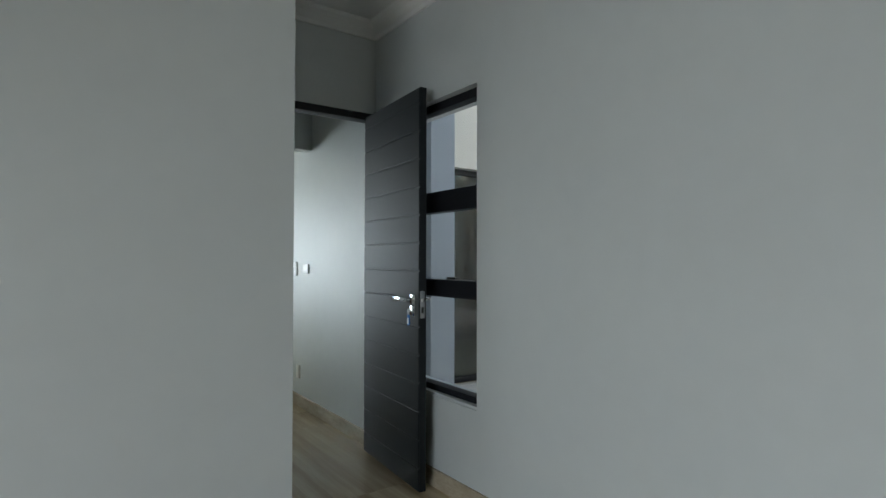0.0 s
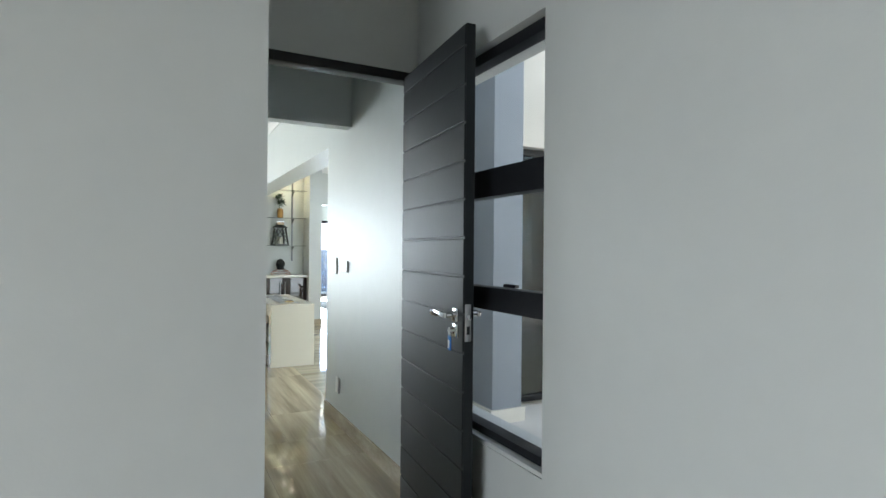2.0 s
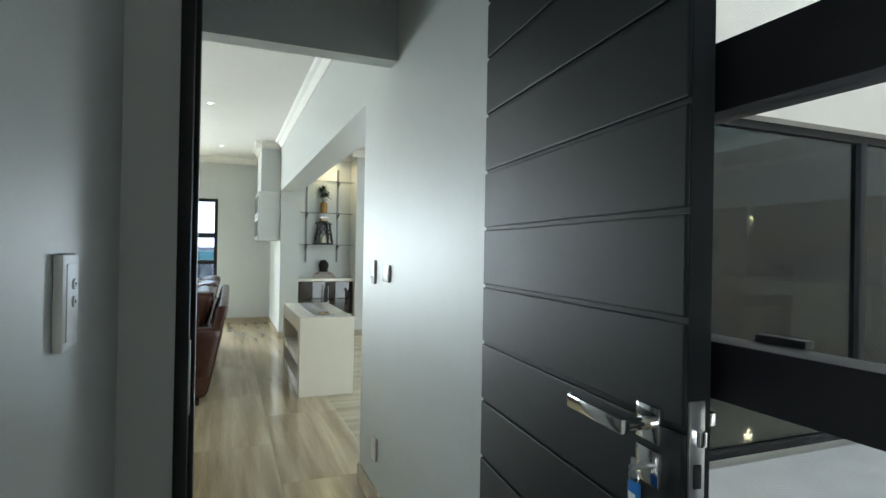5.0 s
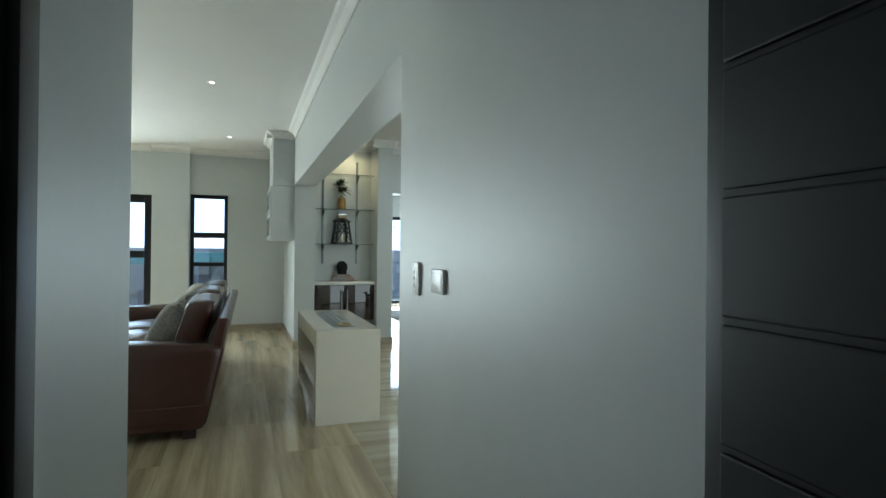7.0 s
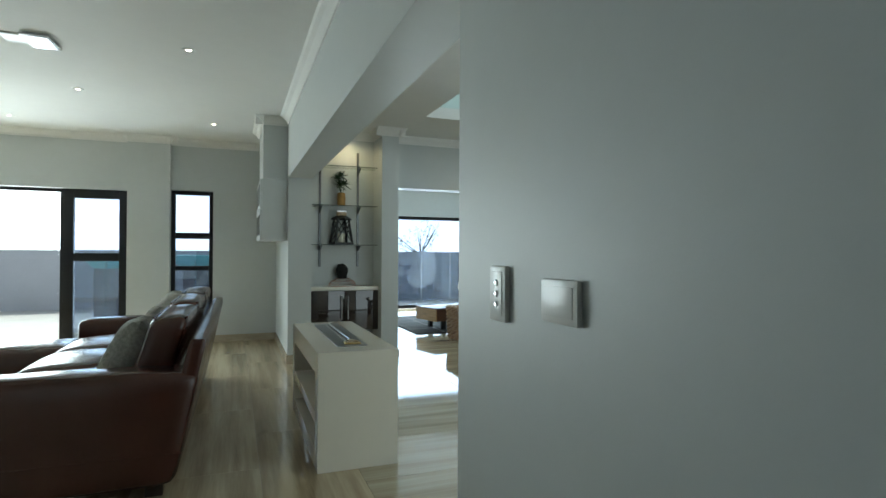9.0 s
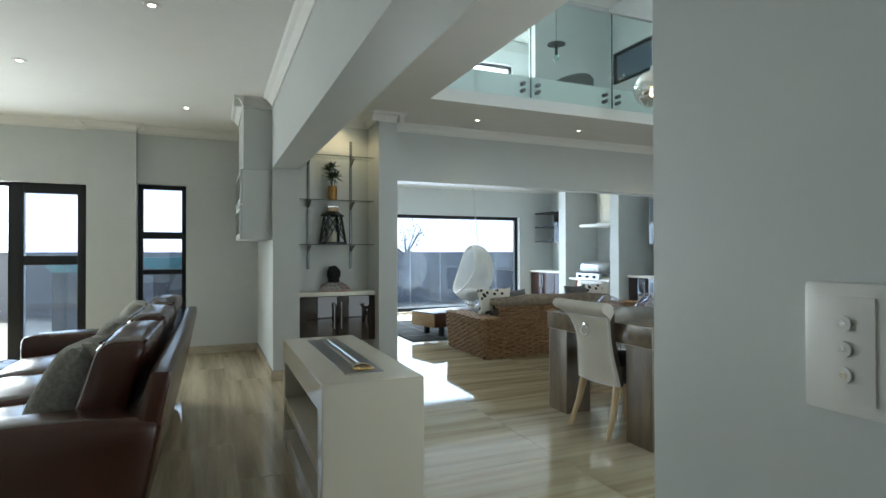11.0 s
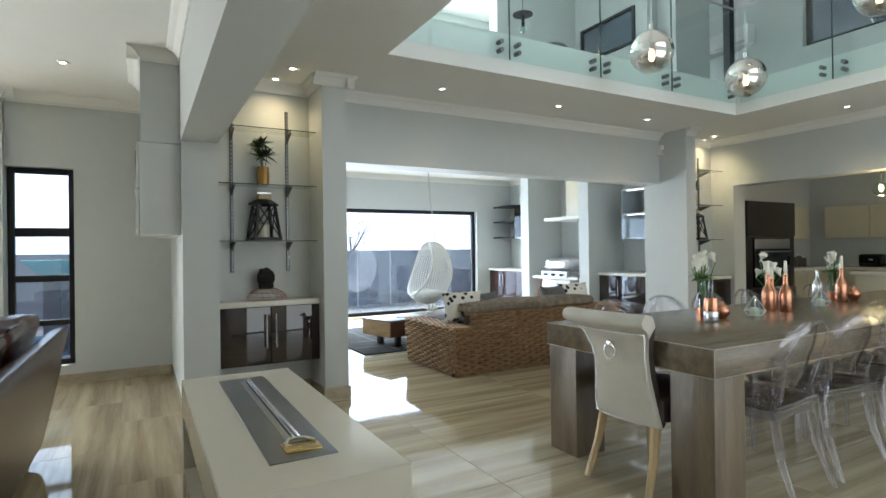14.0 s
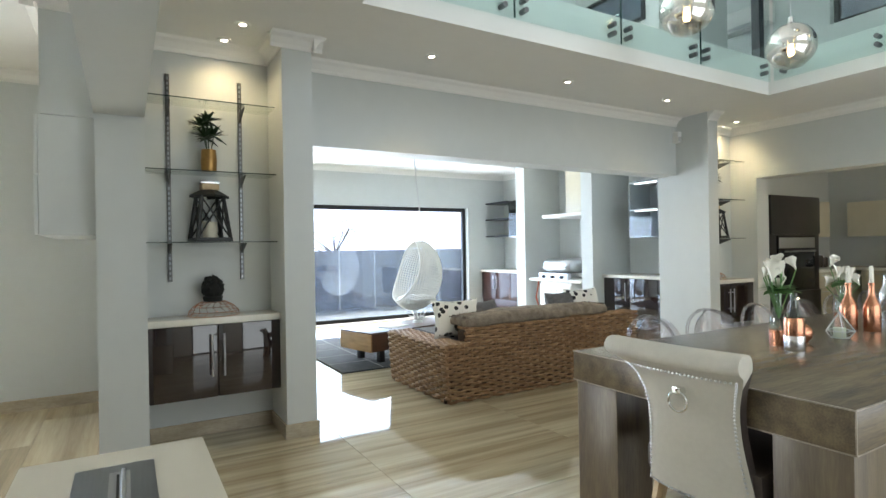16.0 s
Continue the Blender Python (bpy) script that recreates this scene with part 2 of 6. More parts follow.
def pillow(bm, w, h, d, m, n=12, pinch=0.12):
    """A stuffed cushion, w by h, d thick, with drawn-in sides."""
    grid = {}
    for s in (1, -1):
        for i in range(n + 1):
            for j in range(n + 1):
                u, v = 2 * i / n - 1, 2 * j / n - 1
                if s == -1 and (abs(u) == 1 or abs(v) == 1):
                    grid[s, i, j] = grid[1, i, j]
                    continue
                t = ((1 - u ** 4) * (1 - v ** 4)) ** 0.5
                x = u * (1 - pinch * (1 - v * v) * abs(u) ** 3) * w / 2
                y = v * (1 - pinch * (1 - u * u) * abs(v) ** 3) * h / 2
                grid[s, i, j] = bm.verts.new(m @ Vector((x, y, s * t * d / 2)))
    for s in (1, -1):
        for i in range(n):
            for j in range(n):
                q = [grid[s, i, j], grid[s, i + 1, j], grid[s, i + 1, j + 1], grid[s, i, j + 1]]
                bm.faces.new(q if s == 1 else q[::-1])
    return bm


# ---- the large structure ----
H, HL, HD = 2.60, 2.605, 2.57
structure("wall_hall_east", [(1.58, 1.82, -2.6, 1.74, 0, 2.9), (1.58, 1.82, 1.74, 2.6, 0, 0.46), (1.58, 1.82, 1.74, 2.6, 2.0, 2.9), (1.58, 1.82, 2.6, 4.30, 0, 2.9)], PAINT, "pale grey painted wall beside the charcoal door", "wall")
structure("wall_hall_west", [(-2.6, 0.72, 1.8, 2.04, 0, 2.9), (0.48, 0.72, 2.04, 2.80, 0, 2.9)], PAINT, "pale grey painted wall with a rounded corner", "wall")
structure("wall_hall_south", [(-2.6, 1.58, -2.84, -2.6, 0, 2.9)], PAINT, "pale grey painted wall", "wall")
structure("wall_bedroom_west", [(-2.84, -2.6, -2.84, -1.4, 0, 2.9), (-2.84, -2.6, 0.2, 2.04, 0, 2.9), (-2.84, -2.6, -1.4, 0.2, 0, 0.05), (-2.84, -2.6, -1.4, 0.2, 1.5, 2.9)], PAINT, "pale grey painted wall with a window opening", "wall")
structure("wall_door", [(0.72, 0.82, 2.724, 2.796, 0, 2.9), (0.82, 1.58, 2.724, 2.796, 2.058, 2.9)], PAINT, "pale grey painted wall over the door frame", "wall")
structure("wall_corridor_west", [(0.52, 0.76, 2.80, 3.74, 0, 2.9)], PAINT, "pale grey painted corridor wall", "wall")
structure("bulkhead", [(0.70, 1.58, 3.742, 3.84, 2.0, 2.9)], PAINT, "grey painted bulkhead over the end of the corridor", "bulkhead")
structure("wall_lounge_south", [(-4.2, 0.52, 3.5, 3.74, 0, 2.9)], PAINT, "pale grey painted lounge wall", "wall")
structure("wall_lounge_west", [(-4.44, -4.2, 3.6, 11.0, 0, 2.9)], PAINT, "pale grey painted lounge wall", "wall")
structure("beam", [(1.587, 1.83, 4.30, 9.0, 1.96, 2.9)], PAINT, "white painted beam between lounge and dining room", "beam")
structure("wall_lounge_north", [(-4.2, -4.0, 10.75, 11.0, 0, 2.9), (-4.0, -0.17, 10.75, 11.0, 1.93, 2.9), (0.30, 0.80, 10.75, 11.0, 0, 0.17), (0.30, 0.80, 10.75, 11.0, 1.96, 2.9), (0.80, 1.59, 10.75, 11.0, 0, 2.9)], PAINT, "pale grey painted lounge wall with glazed openings", "wall")
structure("pilaster", [(-0.17, 0.30, 10.66, 11.0, 0, 2.9)], PAINT, "pale grey painted pilaster between door and window", "pilaster")
structure("wall_lounge_east", [(1.59, 1.83, 9.0, 14.25, 0, 2.9)], PAINT, "pale grey painted dividing wall", "wall")
structure("wall_niche_back", [(1.83, 2.6, 9.40, 9.62, 0, 2.9)], PAINT, "pale painted back wall of the shelf niche", "wall")
structure("pillar_1", [(2.6, 2.793, 9.0, 9.62, 0, 2.9)], PAINT, "pale grey painted pillar beside the shelf niche", "pillar")
structure("lintel", [(2.793, 6.965, 9.38, 9.62, 1.955, 2.9)], PAINT, "pale grey painted lintel over the wide opening", "lintel")
structure("pillar_2", [(6.965, 7.13, 9.0, 9.62, 0, 2.9)], PAINT, "pale grey painted pillar at the wide opening", "pillar")
structure("wall_niche_back_2", [(7.13, 8.05, 9.44, 9.62, 0, 2.9)], PAINT, "pale painted back wall of the far shelf niche", "wall")
structure("wall_kitchen_opening", [(8.05, 8.29, 9.125, 14.25, 0, 2.9), (8.05, 8.29, 5.2, 9.125, 1.95, 2.9), (8.05, 8.29, 3.75, 5.2, 0, 2.9)], PAINT, "pale grey painted wall with the wide kitchen opening", "wall")
structure("wall_dining_south", [(1.82, 2.86, 3.78, 4.02, 0, 5.4), (2.86, 6.9, 3.78, 4.02, 2.02, 3.2), (2.86, 6.9, 3.78, 4.02, 5.0, 5.4), (6.9, 8.05, 3.78, 4.02, 0, 5.4)], CREAMPLASTER, "cream plastered wall with large glazed openings", "wall")
structure("wall_patio_north", [(1.83, 2.6, 14.0, 14.25, 0, 2.9), (2.6, 7.22, 14.0, 14.25, 1.945, 2.9), (7.22, 8.05, 14.0, 14.25, 0, 2.9)], PAINT, "pale grey painted wall with the wide sliding door", "wall")
structure("wall_fin_1", [(7.3, 8.05, 12.44, 12.66, 0, 2.57)], PAINT, "pale grey painted fin wall beside the barbecue", "wall")
structure("wall_fin_2", [(7.3, 8.05, 10.97, 11.18, 0, 2.57)], PAINT, "pale grey painted fin wall beside the barbecue", "wall")
structure("wall_kitchen_north", [(8.29, 11.3, 9.75, 9.99, 0, 2.9)], PAINT, "pale painted kitchen wall", "wall")
structure("wall_kitchen_east", [(11.06, 11.3, 4.6, 9.75, 0, 2.9)], PAINT, "pale painted kitchen wall", "wall")
structure("wall_kitchen_south", [(8.29, 9.0, 4.6, 4.8, 0, 2.9), (9.0, 10.8, 4.6, 4.8, 0, 1.0), (9.0, 10.8, 4.6, 4.8, 2.0, 2.9), (10.8, 11.06, 4.6, 4.8, 0, 2.9)], PAINT, "pale painted kitchen wall with a window opening", "wall")
# ceilings
structure("ceiling_hall", [(-2.84, 1.82, -2.84, 3.72, H, 2.75)], CEILING, "matt white ceiling of the hall", "ceiling")
structure("ceiling_lounge", [(-4.44, 1.7, 3.74, 11.0, HL, 2.9)], CEILING, "matt white lounge ceiling", "ceiling")
structure("ceiling_dining", [(1.83, 2.89, 4.02, 9.62, HD, 2.79), (2.89, 6.92, 8.35, 9.62, HD, 2.90), (6.92, 8.29, 4.02, 9.62, HD, 2.90)], CEILING, "white ceiling round the open void", "ceiling")
structure("ceiling_patio", [(1.83, 8.29, 9.62, 14.25, HD, 2.79)], CEILING, "white patio room ceiling", "ceiling")
structure("ceiling_kitchen", [(8.29, 11.3, 4.6, 9.99, HD, 2.79)], CEILING, "white kitchen ceiling", "ceiling")
# upper storey round the void
structure("wall_upper_west", [(1.6, 1.83, 3.78, 13.4, 2.9, 5.4)], PAINT, "white painted upper wall", "wall")
structure("wall_upper_north", [(1.83, 2.6, 13.2, 13.4, 2.79, 5.4), (2.6, 6.6, 13.2, 13.4, 2.79, 3.1), (2.6, 6.6, 13.2, 13.4, 4.9, 5.4), (6.6, 10.4, 13.2, 13.4, 2.79, 5.4)], PAINT, "white painted upper wall with a wide window", "wall")
structure("wall_upper_east", [(9.2, 9.44, 3.78, 5.2, 2.79, 5.4), (9.2, 9.44, 5.2, 8.85, 2.79, 3.85), (9.2, 9.44, 5.2, 8.85, 5.0, 5.4), (9.2, 9.44, 8.85, 13.4, 2.79, 5.4)], PAINT, "white painted upper wall", "wall")
structure("wall_upper_room", [(5.9, 7.4, 11.3, 11.5, 2.79, 5.4), (7.4, 7.6, 9.9, 11.5, 2.79, 5.4)], PAINT, "white painted walls of an upper room", "wall")
structure("wall_upper_south", [(8.05, 9.44, 3.54, 3.78, 2.79, 5.4)], PAINT, "white painted upper wall", "wall")
structure("ceiling_upper", [(1.6, 9.44, 3.78, 13.4, 5.4, 5.5)], CEILING, "white upper ceiling over the void", "ceiling")
structure("floor_gallery", [(1.83, 9.2, 9.62, 13.2, 2.79, 2.9), (8.29, 9.2, 3.78, 9.62, 2.79, 2.9)], CEILING, "pale gallery floor upstairs", "floor")
structure("ground", [(-60, 60, -60, 90, -0.30, -0.05)], PAVING, "light paved ground outside the house", "ground")
structure("courtyard_floor", [(1.82, 8.05, -2.8, 3.78, -0.05, 0.0)], STONE_OUT, "pale courtyard paving outside the window", "floor")

# ---- doors and windows ----


def glazed(name, m, w, h, rails, label, category="window", pane=None, f=0.055, d=0.06, stiles=()):
    """A black aluminium frame in the local xz plane, from 0 to w and 0 to h. rails: (z, height) of each cross bar; stiles: (x, width)."""
    win = thing(name, m, label, category, kind="structure")
    for bits in ((0, f, 0, h), (w - f, w, 0, h)):
        part("frame_stile", B(bits[0], bits[1], -d / 2, d / 2, bits[2], bits[3], bevel=0.004), BLACK, win)
    for z0, z1 in ((0, f), (h - f, h)):
        part("frame_rail", B(f, w - f, -d / 2, d / 2, z0, z1, bevel=0.004), BLACK, win)
    zs = [f] + [v for z, t in rails for v in (z, z + t)] + [h - f]
    xs = [f] + [v for x, t in stiles for v in (x, x + t)] + [w - f]
    for z, t in rails:
        part("transom", B(f, w - f, -d / 2 - 0.004, d / 2 + 0.004, z, z + t, bevel=0.004), BLACK, win)
    for x, t in stiles:
        part("mullion", B(x, x + t, -d / 2 - 0.006, d / 2 + 0.006, f, h - f, bevel=0.004), BLACK, win)
    for i in range(0, len(xs), 2):
        for k in range(0, len(zs), 2):
            p = part("pane", B(xs[i], xs[i + 1], -0.003, 0.003, zs[k], zs[k + 1]), pane or PANE, win, smooth=False)
            p.visible_shadow = False
    return win


# the hall window sits in the wall beside the open door; local x runs along the wall
hall_window = glazed("window_1", at(1.65, 1.74, 0.46, 90), 0.86, 1.54, [(0.51, 0.09), (0.955, 0.11)], "black aluminium hall window with two cross bars", f=0.045)
for z in (0.53, 0.60, 0.98, 1.04):
    part("hinge", B(0.30, 0.38, -0.05, -0.03, z, z + 0.012, bevel=0.002), BLACK, hall_window)
structure("window_sill", [(1.585, 1.618, 1.745, 2.595, 0.46, 0.475)], PAINT, "painted inner sill of the hall window", "sill")
glazed("window_2", at(0.30, 10.88, 0.17), 0.50, 1.79, [(0.36, 0.05), (0.76, 0.06), (1.17, 0.08)], "narrow black aluminium window beside the pilaster", pane=TINTPANE, f=0.05)
glazed("door_2", at(-0.87, 10.86, 0.0), 0.70, 1.93, [(1.05, 0.10)], "black aluminium glazed patio door leaf", "door", pane=TINTPANE, f=0.11, d=0.07)
glazed("window_3", at(-4.0, 10.90, 0.0), 3.13, 1.93, [], "fixed glazed panel beside the patio door", "window", f=0.04, stiles=((1.5, 0.05),))
glazed("door_3", at(2.6, 14.12, 0.0), 4.62, 1.945, [], "wide black aluminium sliding patio door", "door", pane=TINTPANE, f=0.07, stiles=((1.0, 0.06),))
glazed("window_4", at(2.86, 3.90, 0.0), 4.04, 2.02, [], "large tinted glazing between courtyard and dining room", "window", pane=DARKPANE, f=0.05, stiles=((2.0, 0.06),))
glazed("window_5", at(2.86, 3.90, 3.2), 4.04, 1.8, [], "large upper window over the void", "window", f=0.05, stiles=((1.3, 0.05), (2.65, 0.05)))
glazed("window_6", at(2.6, 13.3, 3.1), 4.0, 1.8, [], "wide upper gallery window", "window", f=0.05, stiles=((1.3, 0.05), (2.65, 0.05)))
glazed("window_7", at(-2.72, -1.4, 0.05, 90), 1.6, 1.45, [], "bedroom window behind", "window", f=0.05, stiles=((0.8, 0.05),))
glazed("window_8", at(9.0, 4.7, 1.0), 1.8, 1.0, [], "kitchen window", "window", f=0.05, stiles=((0.9, 0.05),))
glazed("window_9", at(9.32, 5.2, 3.85, 90), 3.65, 1.15, [], "dark upper window across the void", "window", pane=DARKPANE, f=0.06, stiles=((1.2, 0.06), (2.3, 0.06)))

# door frame and the open charcoal door
door_frame = thing("door_frame", at(0.82, 2.76), "black painted door frame standing open", "door frame", kind="structure")
part("jamb", B(0, 0.026, -0.04, 0.04, 0, 2.058, bevel=0.004), BLACK, door_frame)
part("jamb", B(0.737, 0.758, -0.04, 0.04, 0, 2.058, bevel=0.004), BLACK, door_frame)
part("frame_head", B(0.026, 0.737, -0.04, 0.04, 2.014, 2.058, bevel=0.004), BLACK, door_frame)
part("door_stop", B(0.026, 0.036, -0.004, 0.038, 0, 2.014, bevel=0.002), BLACK, door_frame)
part("strike_plate", B(0.0262, 0.0285, -0.034, -0.010, 0.85, 1.0), STEEL, door_frame, "steel strike plate")

door = thing("door_1", pose(1.548, 2.728, 0.012, 0, 0, -94.7), "charcoal painted door with horizontal grooves, standing open", "door", kind="structure")
W, T, DH = 0.70, 0.042, 2.02
grooves = [0.117 + 0.14 * i for i in range(14)]
edges_z = [0.0] + grooves + [DH]
for a, b in zip(edges_z, edges_z[1:]):
    part("board", B(0.002, W - 0.002, -T, -T + 0.007, a + 0.004, b - 0.004, bevel=0.003), DOOR, door, smooth=False)
part("core", B(0.0, W - 0.002, -T + 0.0068, 0, 0.0, DH), DOOR, door)
part("lock_faceplate", B(W - 0.004, W + 0.001, -0.034, -0.010, 0.86, 0.995, bevel=0.0008), STEEL, door, "brushed steel lock faceplate")
part("latch", B(W, W + 0.012, -0.028, -0.016, 0.94, 0.96, bevel=0.002), CHROME, door)
part("deadbolt", B(W, W + 0.003, -0.028, -0.016, 0.885, 0.915, bevel=0.001), BLACK, door)
for side in (1, -1):
    y0 = 0.0 if side > 0 else -T
    part("rose", B(W - 0.085, W - 0.037, y0, y0 + side * 0.008, 0.928, 0.976, bevel=0.002), CHROME, door, "square chrome rose")
    part("key_rose", B(W - 0.085, W - 0.037, y0, y0 + side * 0.008, 0.870, 0.918, bevel=0.002), CHROME, door)
    bm = rod(bmesh.new(), (W - 0.06, y0, 0.952), (W - 0.06, y0 + side * 0.05, 0.952), 0.009)
    box(bm, W - 0.19, W - 0.05, y0 + side * 0.042, y0 + side * 0.056, 0.942, 0.962, bevel=0.003)
    part("lever_handle", bm, CHROME, door, "chrome lever handle")
bm = rod(bmesh.new(), (W - 0.06, -T - 0.004, 0.894), (W - 0.06, -T - 0.034, 0.894), 0.004, n=8)
box(bm, W - 0.064, W - 0.056, -T - 0.030, -T - 0.026, 0.880, 0.906)
part("key", bm, STEEL, door, "steel key in the lock")
part("key_ring", tube(bmesh.new(), [(W - 0.06 + 0.010 * math.cos(a * math.pi / 6), -T - 0.028, 0.882 + 0.010 * math.sin(a * math.pi / 6)) for a in range(12)], 0.0012, n=5, closed=True), STEEL, door)
TAG = material("blue_plastic", (0.02, 0.16, 0.50), 0.35)
part("key_tag", B(W - 0.072, W - 0.048, -T - 0.030, -T - 0.024, 0.822, 0.876, bevel=0.004), TAG, door, "blue plastic key tag")
part("tag_window", B(W - 0.067, W - 0.053, -T - 0.031, -T - 0.030, 0.830, 0.860), WHITE, door)
for z in (0.2, 1.0, 1.8):
    part("hinge", rod(bmesh.new(), (-0.004, 0.006, z), (-0.004, 0.006, z + 0.10), 0.008, n=10), STEEL, door)

# ---- lounge ----


def soft(bm, x0, x1, y0, y1, z0, z1, r=0.06, puff=0.0, cuts=5):
    """An upholstered block with rounded edges and a crowned top."""
    made = box(bmesh.new(), x0, x1, y0, y1, z0, z1)
    bmesh.ops.subdivide_edges(made, edges=made.edges[:], cuts=cuts, use_grid_fill=True)
    cx, cy, cz = (x0 + x1) / 2, (y0 + y1) / 2, (z0 + z1) / 2
    hx, hy, hz = (x1 - x0) / 2, (y1 - y0) / 2, (z1 - z0) / 2
    for v in made.verts:
        p = Vector((v.co.x - cx, v.co.y - cy, v.co.z - cz))
        inner = Vector((max(-hx + r, min(hx - r, p.x)), max(-hy + r, min(hy - r, p.y)), max(-hz + r, min(hz - r, p.z))))
        d = p - inner
        if d.length > 1e-6:
            p = inner + d.normalized() * r
        if puff:
            u, w, q = p.x / hx, p.y / hy, p.z / hz
            p.z += puff * (1 - u * u) * (1 - w * w) * (1 if q > 0 else 0.2 * -1)
            p.z += 0.008 * noise.noise(Vector((v.co.x * 7, v.co.y * 7, v.co.z * 7)))
        v.co = Vector((cx, cy, cz)) + p
    me = bpy.data.meshes.new("soft")
    made.to_mesh(me)
    made.free()
    bm.from_mesh(me)
    bpy.data.meshes.remove(me)
    return bm


def S(*numbers, r=0.06, puff=0.0, cuts=6):
    return soft(bmesh.new(), *numbers, r=r, puff=puff, cuts=cuts)


# local: back along x = 0 (outer face), seats toward -x, near arm at y = 0
sofa = thing("leather_sofa", at(0.83, 5.93, 0, -0.6), "brown leather sofa with rolled arms and loose cushions", "sofa")
SL = 2.70
LEAN_X = 0.215


def slanted(bm, foot=0.05):
    """Lean a block outward with height, like the outside of the sofa back."""
    for v in bm.verts:
        v.co.x += LEAN_X * max(0.0, v.co.z - foot)
    return bm


def creased(bm, amount, seed):
    """Soft folds in the hide."""
    for v in bm.verts:
        p = v.co * 5 + Vector((seed, 0, 0))
        v.co += Vector((0.6, 0.3, 1.0)) * amount * noise.noise(p) + Vector((0.5, 0.5, 0.6)) * amount * 0.5 * noise.noise(p * 2.7)
    return bm


part("base", S(-0.96, -0.06, 0.09, SL - 0.09, 0.05, 0.30, r=0.03), LEATHER, sofa)
for yb in (0.0, SL - 0.24):
    bm = S(-1.02, -0.03, yb, yb + 0.25, 0.05, 0.595, r=0.06, puff=0.012, cuts=11)
    for v in bm.verts:
        v.co.x += LEAN_X * max(0.0, v.co.z - 0.05) * max(0.0, min(1.0, (v.co.x + 0.5) / 0.47))
    arm = part("arm", bm, LEATHER, sofa)
    seam = [(-0.98 + 0.95 * i / 12 + LEAN_X * 0.16 * max(0.0, (i - 6) / 6), yb + (0.001 if yb < 1 else 0.25), 0.215) for i in range(13)]
    part("seam", tube(bmesh.new(), seam, 0.004, n=6), LEATHER, arm)
part("back", slanted(S(-0.125, -0.03, 0.03, SL - 0.03, 0.06, 0.757, r=0.035, cuts=14)), LEATHER, sofa)
part("back_frame", slanted(S(-0.30, -0.11, 0.10, SL - 0.10, 0.06, 0.60, r=0.04)), LEATHER, sofa)
for k in range(3):
    y0 = 0.26 + k * 0.728
    part("seat_cushion", creased(S(-1.0, -0.22, y0, y0 + 0.72, 0.27, 0.46, r=0.06, puff=0.05, cuts=12), 0.010, k), LEATHER, sofa)
    bm = S(-0.29, -0.10, y0 - 0.05, y0 + 0.69, 0.42, 0.835 + 0.012 * k, r=0.055, puff=0.028, cuts=14)
    for v in bm.verts:
        v.co.x += 0.30 * max(0, (v.co.z - 0.42))
    cushion = part("back_cushion", creased(bm, 0.012, 3 + k), LEATHER, sofa)
    top_z = 0.838 + 0.012 * k
    for dx in (-0.150, 0.005):
        part("piping", tube(bmesh.new(), [(dx, y0 - 0.02 + 0.63 * i / 12, top_z - 0.004 + 0.006 * noise.noise(Vector((i * 0.7, k, dx * 9)))) for i in range(13)], 0.006, n=6), LEATHER, cushion)
part("chaise", creased(S(-1.62, -0.9, SL - 0.80, SL - 0.26, 0.06, 0.44, r=0.09, puff=0.04, cuts=12), 0.010, 9), LEATHER, sofa)
for x in (-0.92, -0.12):
    for y in (0.1, SL - 0.1):
        part("foot", B(x - 0.04, x + 0.04, y - 0.04, y + 0.04, 0, 0.06, bevel=0.005), GLOSSBROWN, sofa)

GREYLINEN = material("grey_woven_linen", (0.40, 0.39, 0.35), 0.9, vary=0.3, scale=55, second=(0.20, 0.20, 0.18), bump=0.4, bump_scale=300)
LEAFLINEN = material("leaf_print_linen", (0.50, 0.48, 0.42), 0.9, vary=0.3, scale=14, second=(0.20, 0.21, 0.18), bump=0.2, bump_scale=300)
for k, (y, x, z, mat, lab) in enumerate(((6.44, 0.55, 0.63, GREYLINEN, "grey woven linen cushion with tassels on the leather sofa"), (7.15, 0.57, 0.64, GREYLINEN, "grey linen cushion leaning on the leather sofa"), (7.85, 0.58, 0.67, LEAFLINEN, "leaf print linen cushion leaning on the leather sofa"))):
    c = thing("cushion", at(x, y, z), lab, "cushion", "cushions on the leather sofa")
    part("cover", pillow(bmesh.new(), 0.42, 0.40, 0.20, pose(0, 0, 0, 0, -62, 8 * (k - 1)), n=18), mat, c)
    if k == 0:
        for dy in (-0.10, 0.10):
            part("tassel", lathe(bmesh.new(), [(0.0, 0.03), (0.02, 0.022), (0.018, 0.0), (0.032, -0.05), (0.0, -0.052)], 10, (0.06, dy, 0.16)), LINEN, c)

# ---- gas fire console between lounge and dining room ----
console = thing("fire_console", at(1.48, 5.99), "cream lacquered console with a built-in bioethanol burner", "console")
CW, CL, CH = 0.44, 1.30, 0.637
bm = bmesh.new()
loop = [(0, 0), (0.10, 0), (0.10, CH - 0.12), (CL - 0.10, CH - 0.12), (CL - 0.10, 0), (CL, 0), (CL, CH), (0, CH)]
west = [bm.verts.new((0, y, z)) for y, z in loop]
east_side = [bm.verts.new((CW, y, z)) for y, z in loop]
bm.faces.new(west), bm.faces.new(east_side[::-1])
for i in range(8):
    bm.faces.new((west[i], west[(i + 1) % 8], east_side[(i + 1) % 8], east_side[i]))
bmesh.ops.bevel(bm, geom=bm.edges[:], offset=0.003, segments=2, affect="EDGES")
part("carcass", bm, CREAM, console)
part("mid_rail", B(0, CW, 0.10, CL - 0.10, 0.24, 0.30, bevel=0.002), CREAM, console)
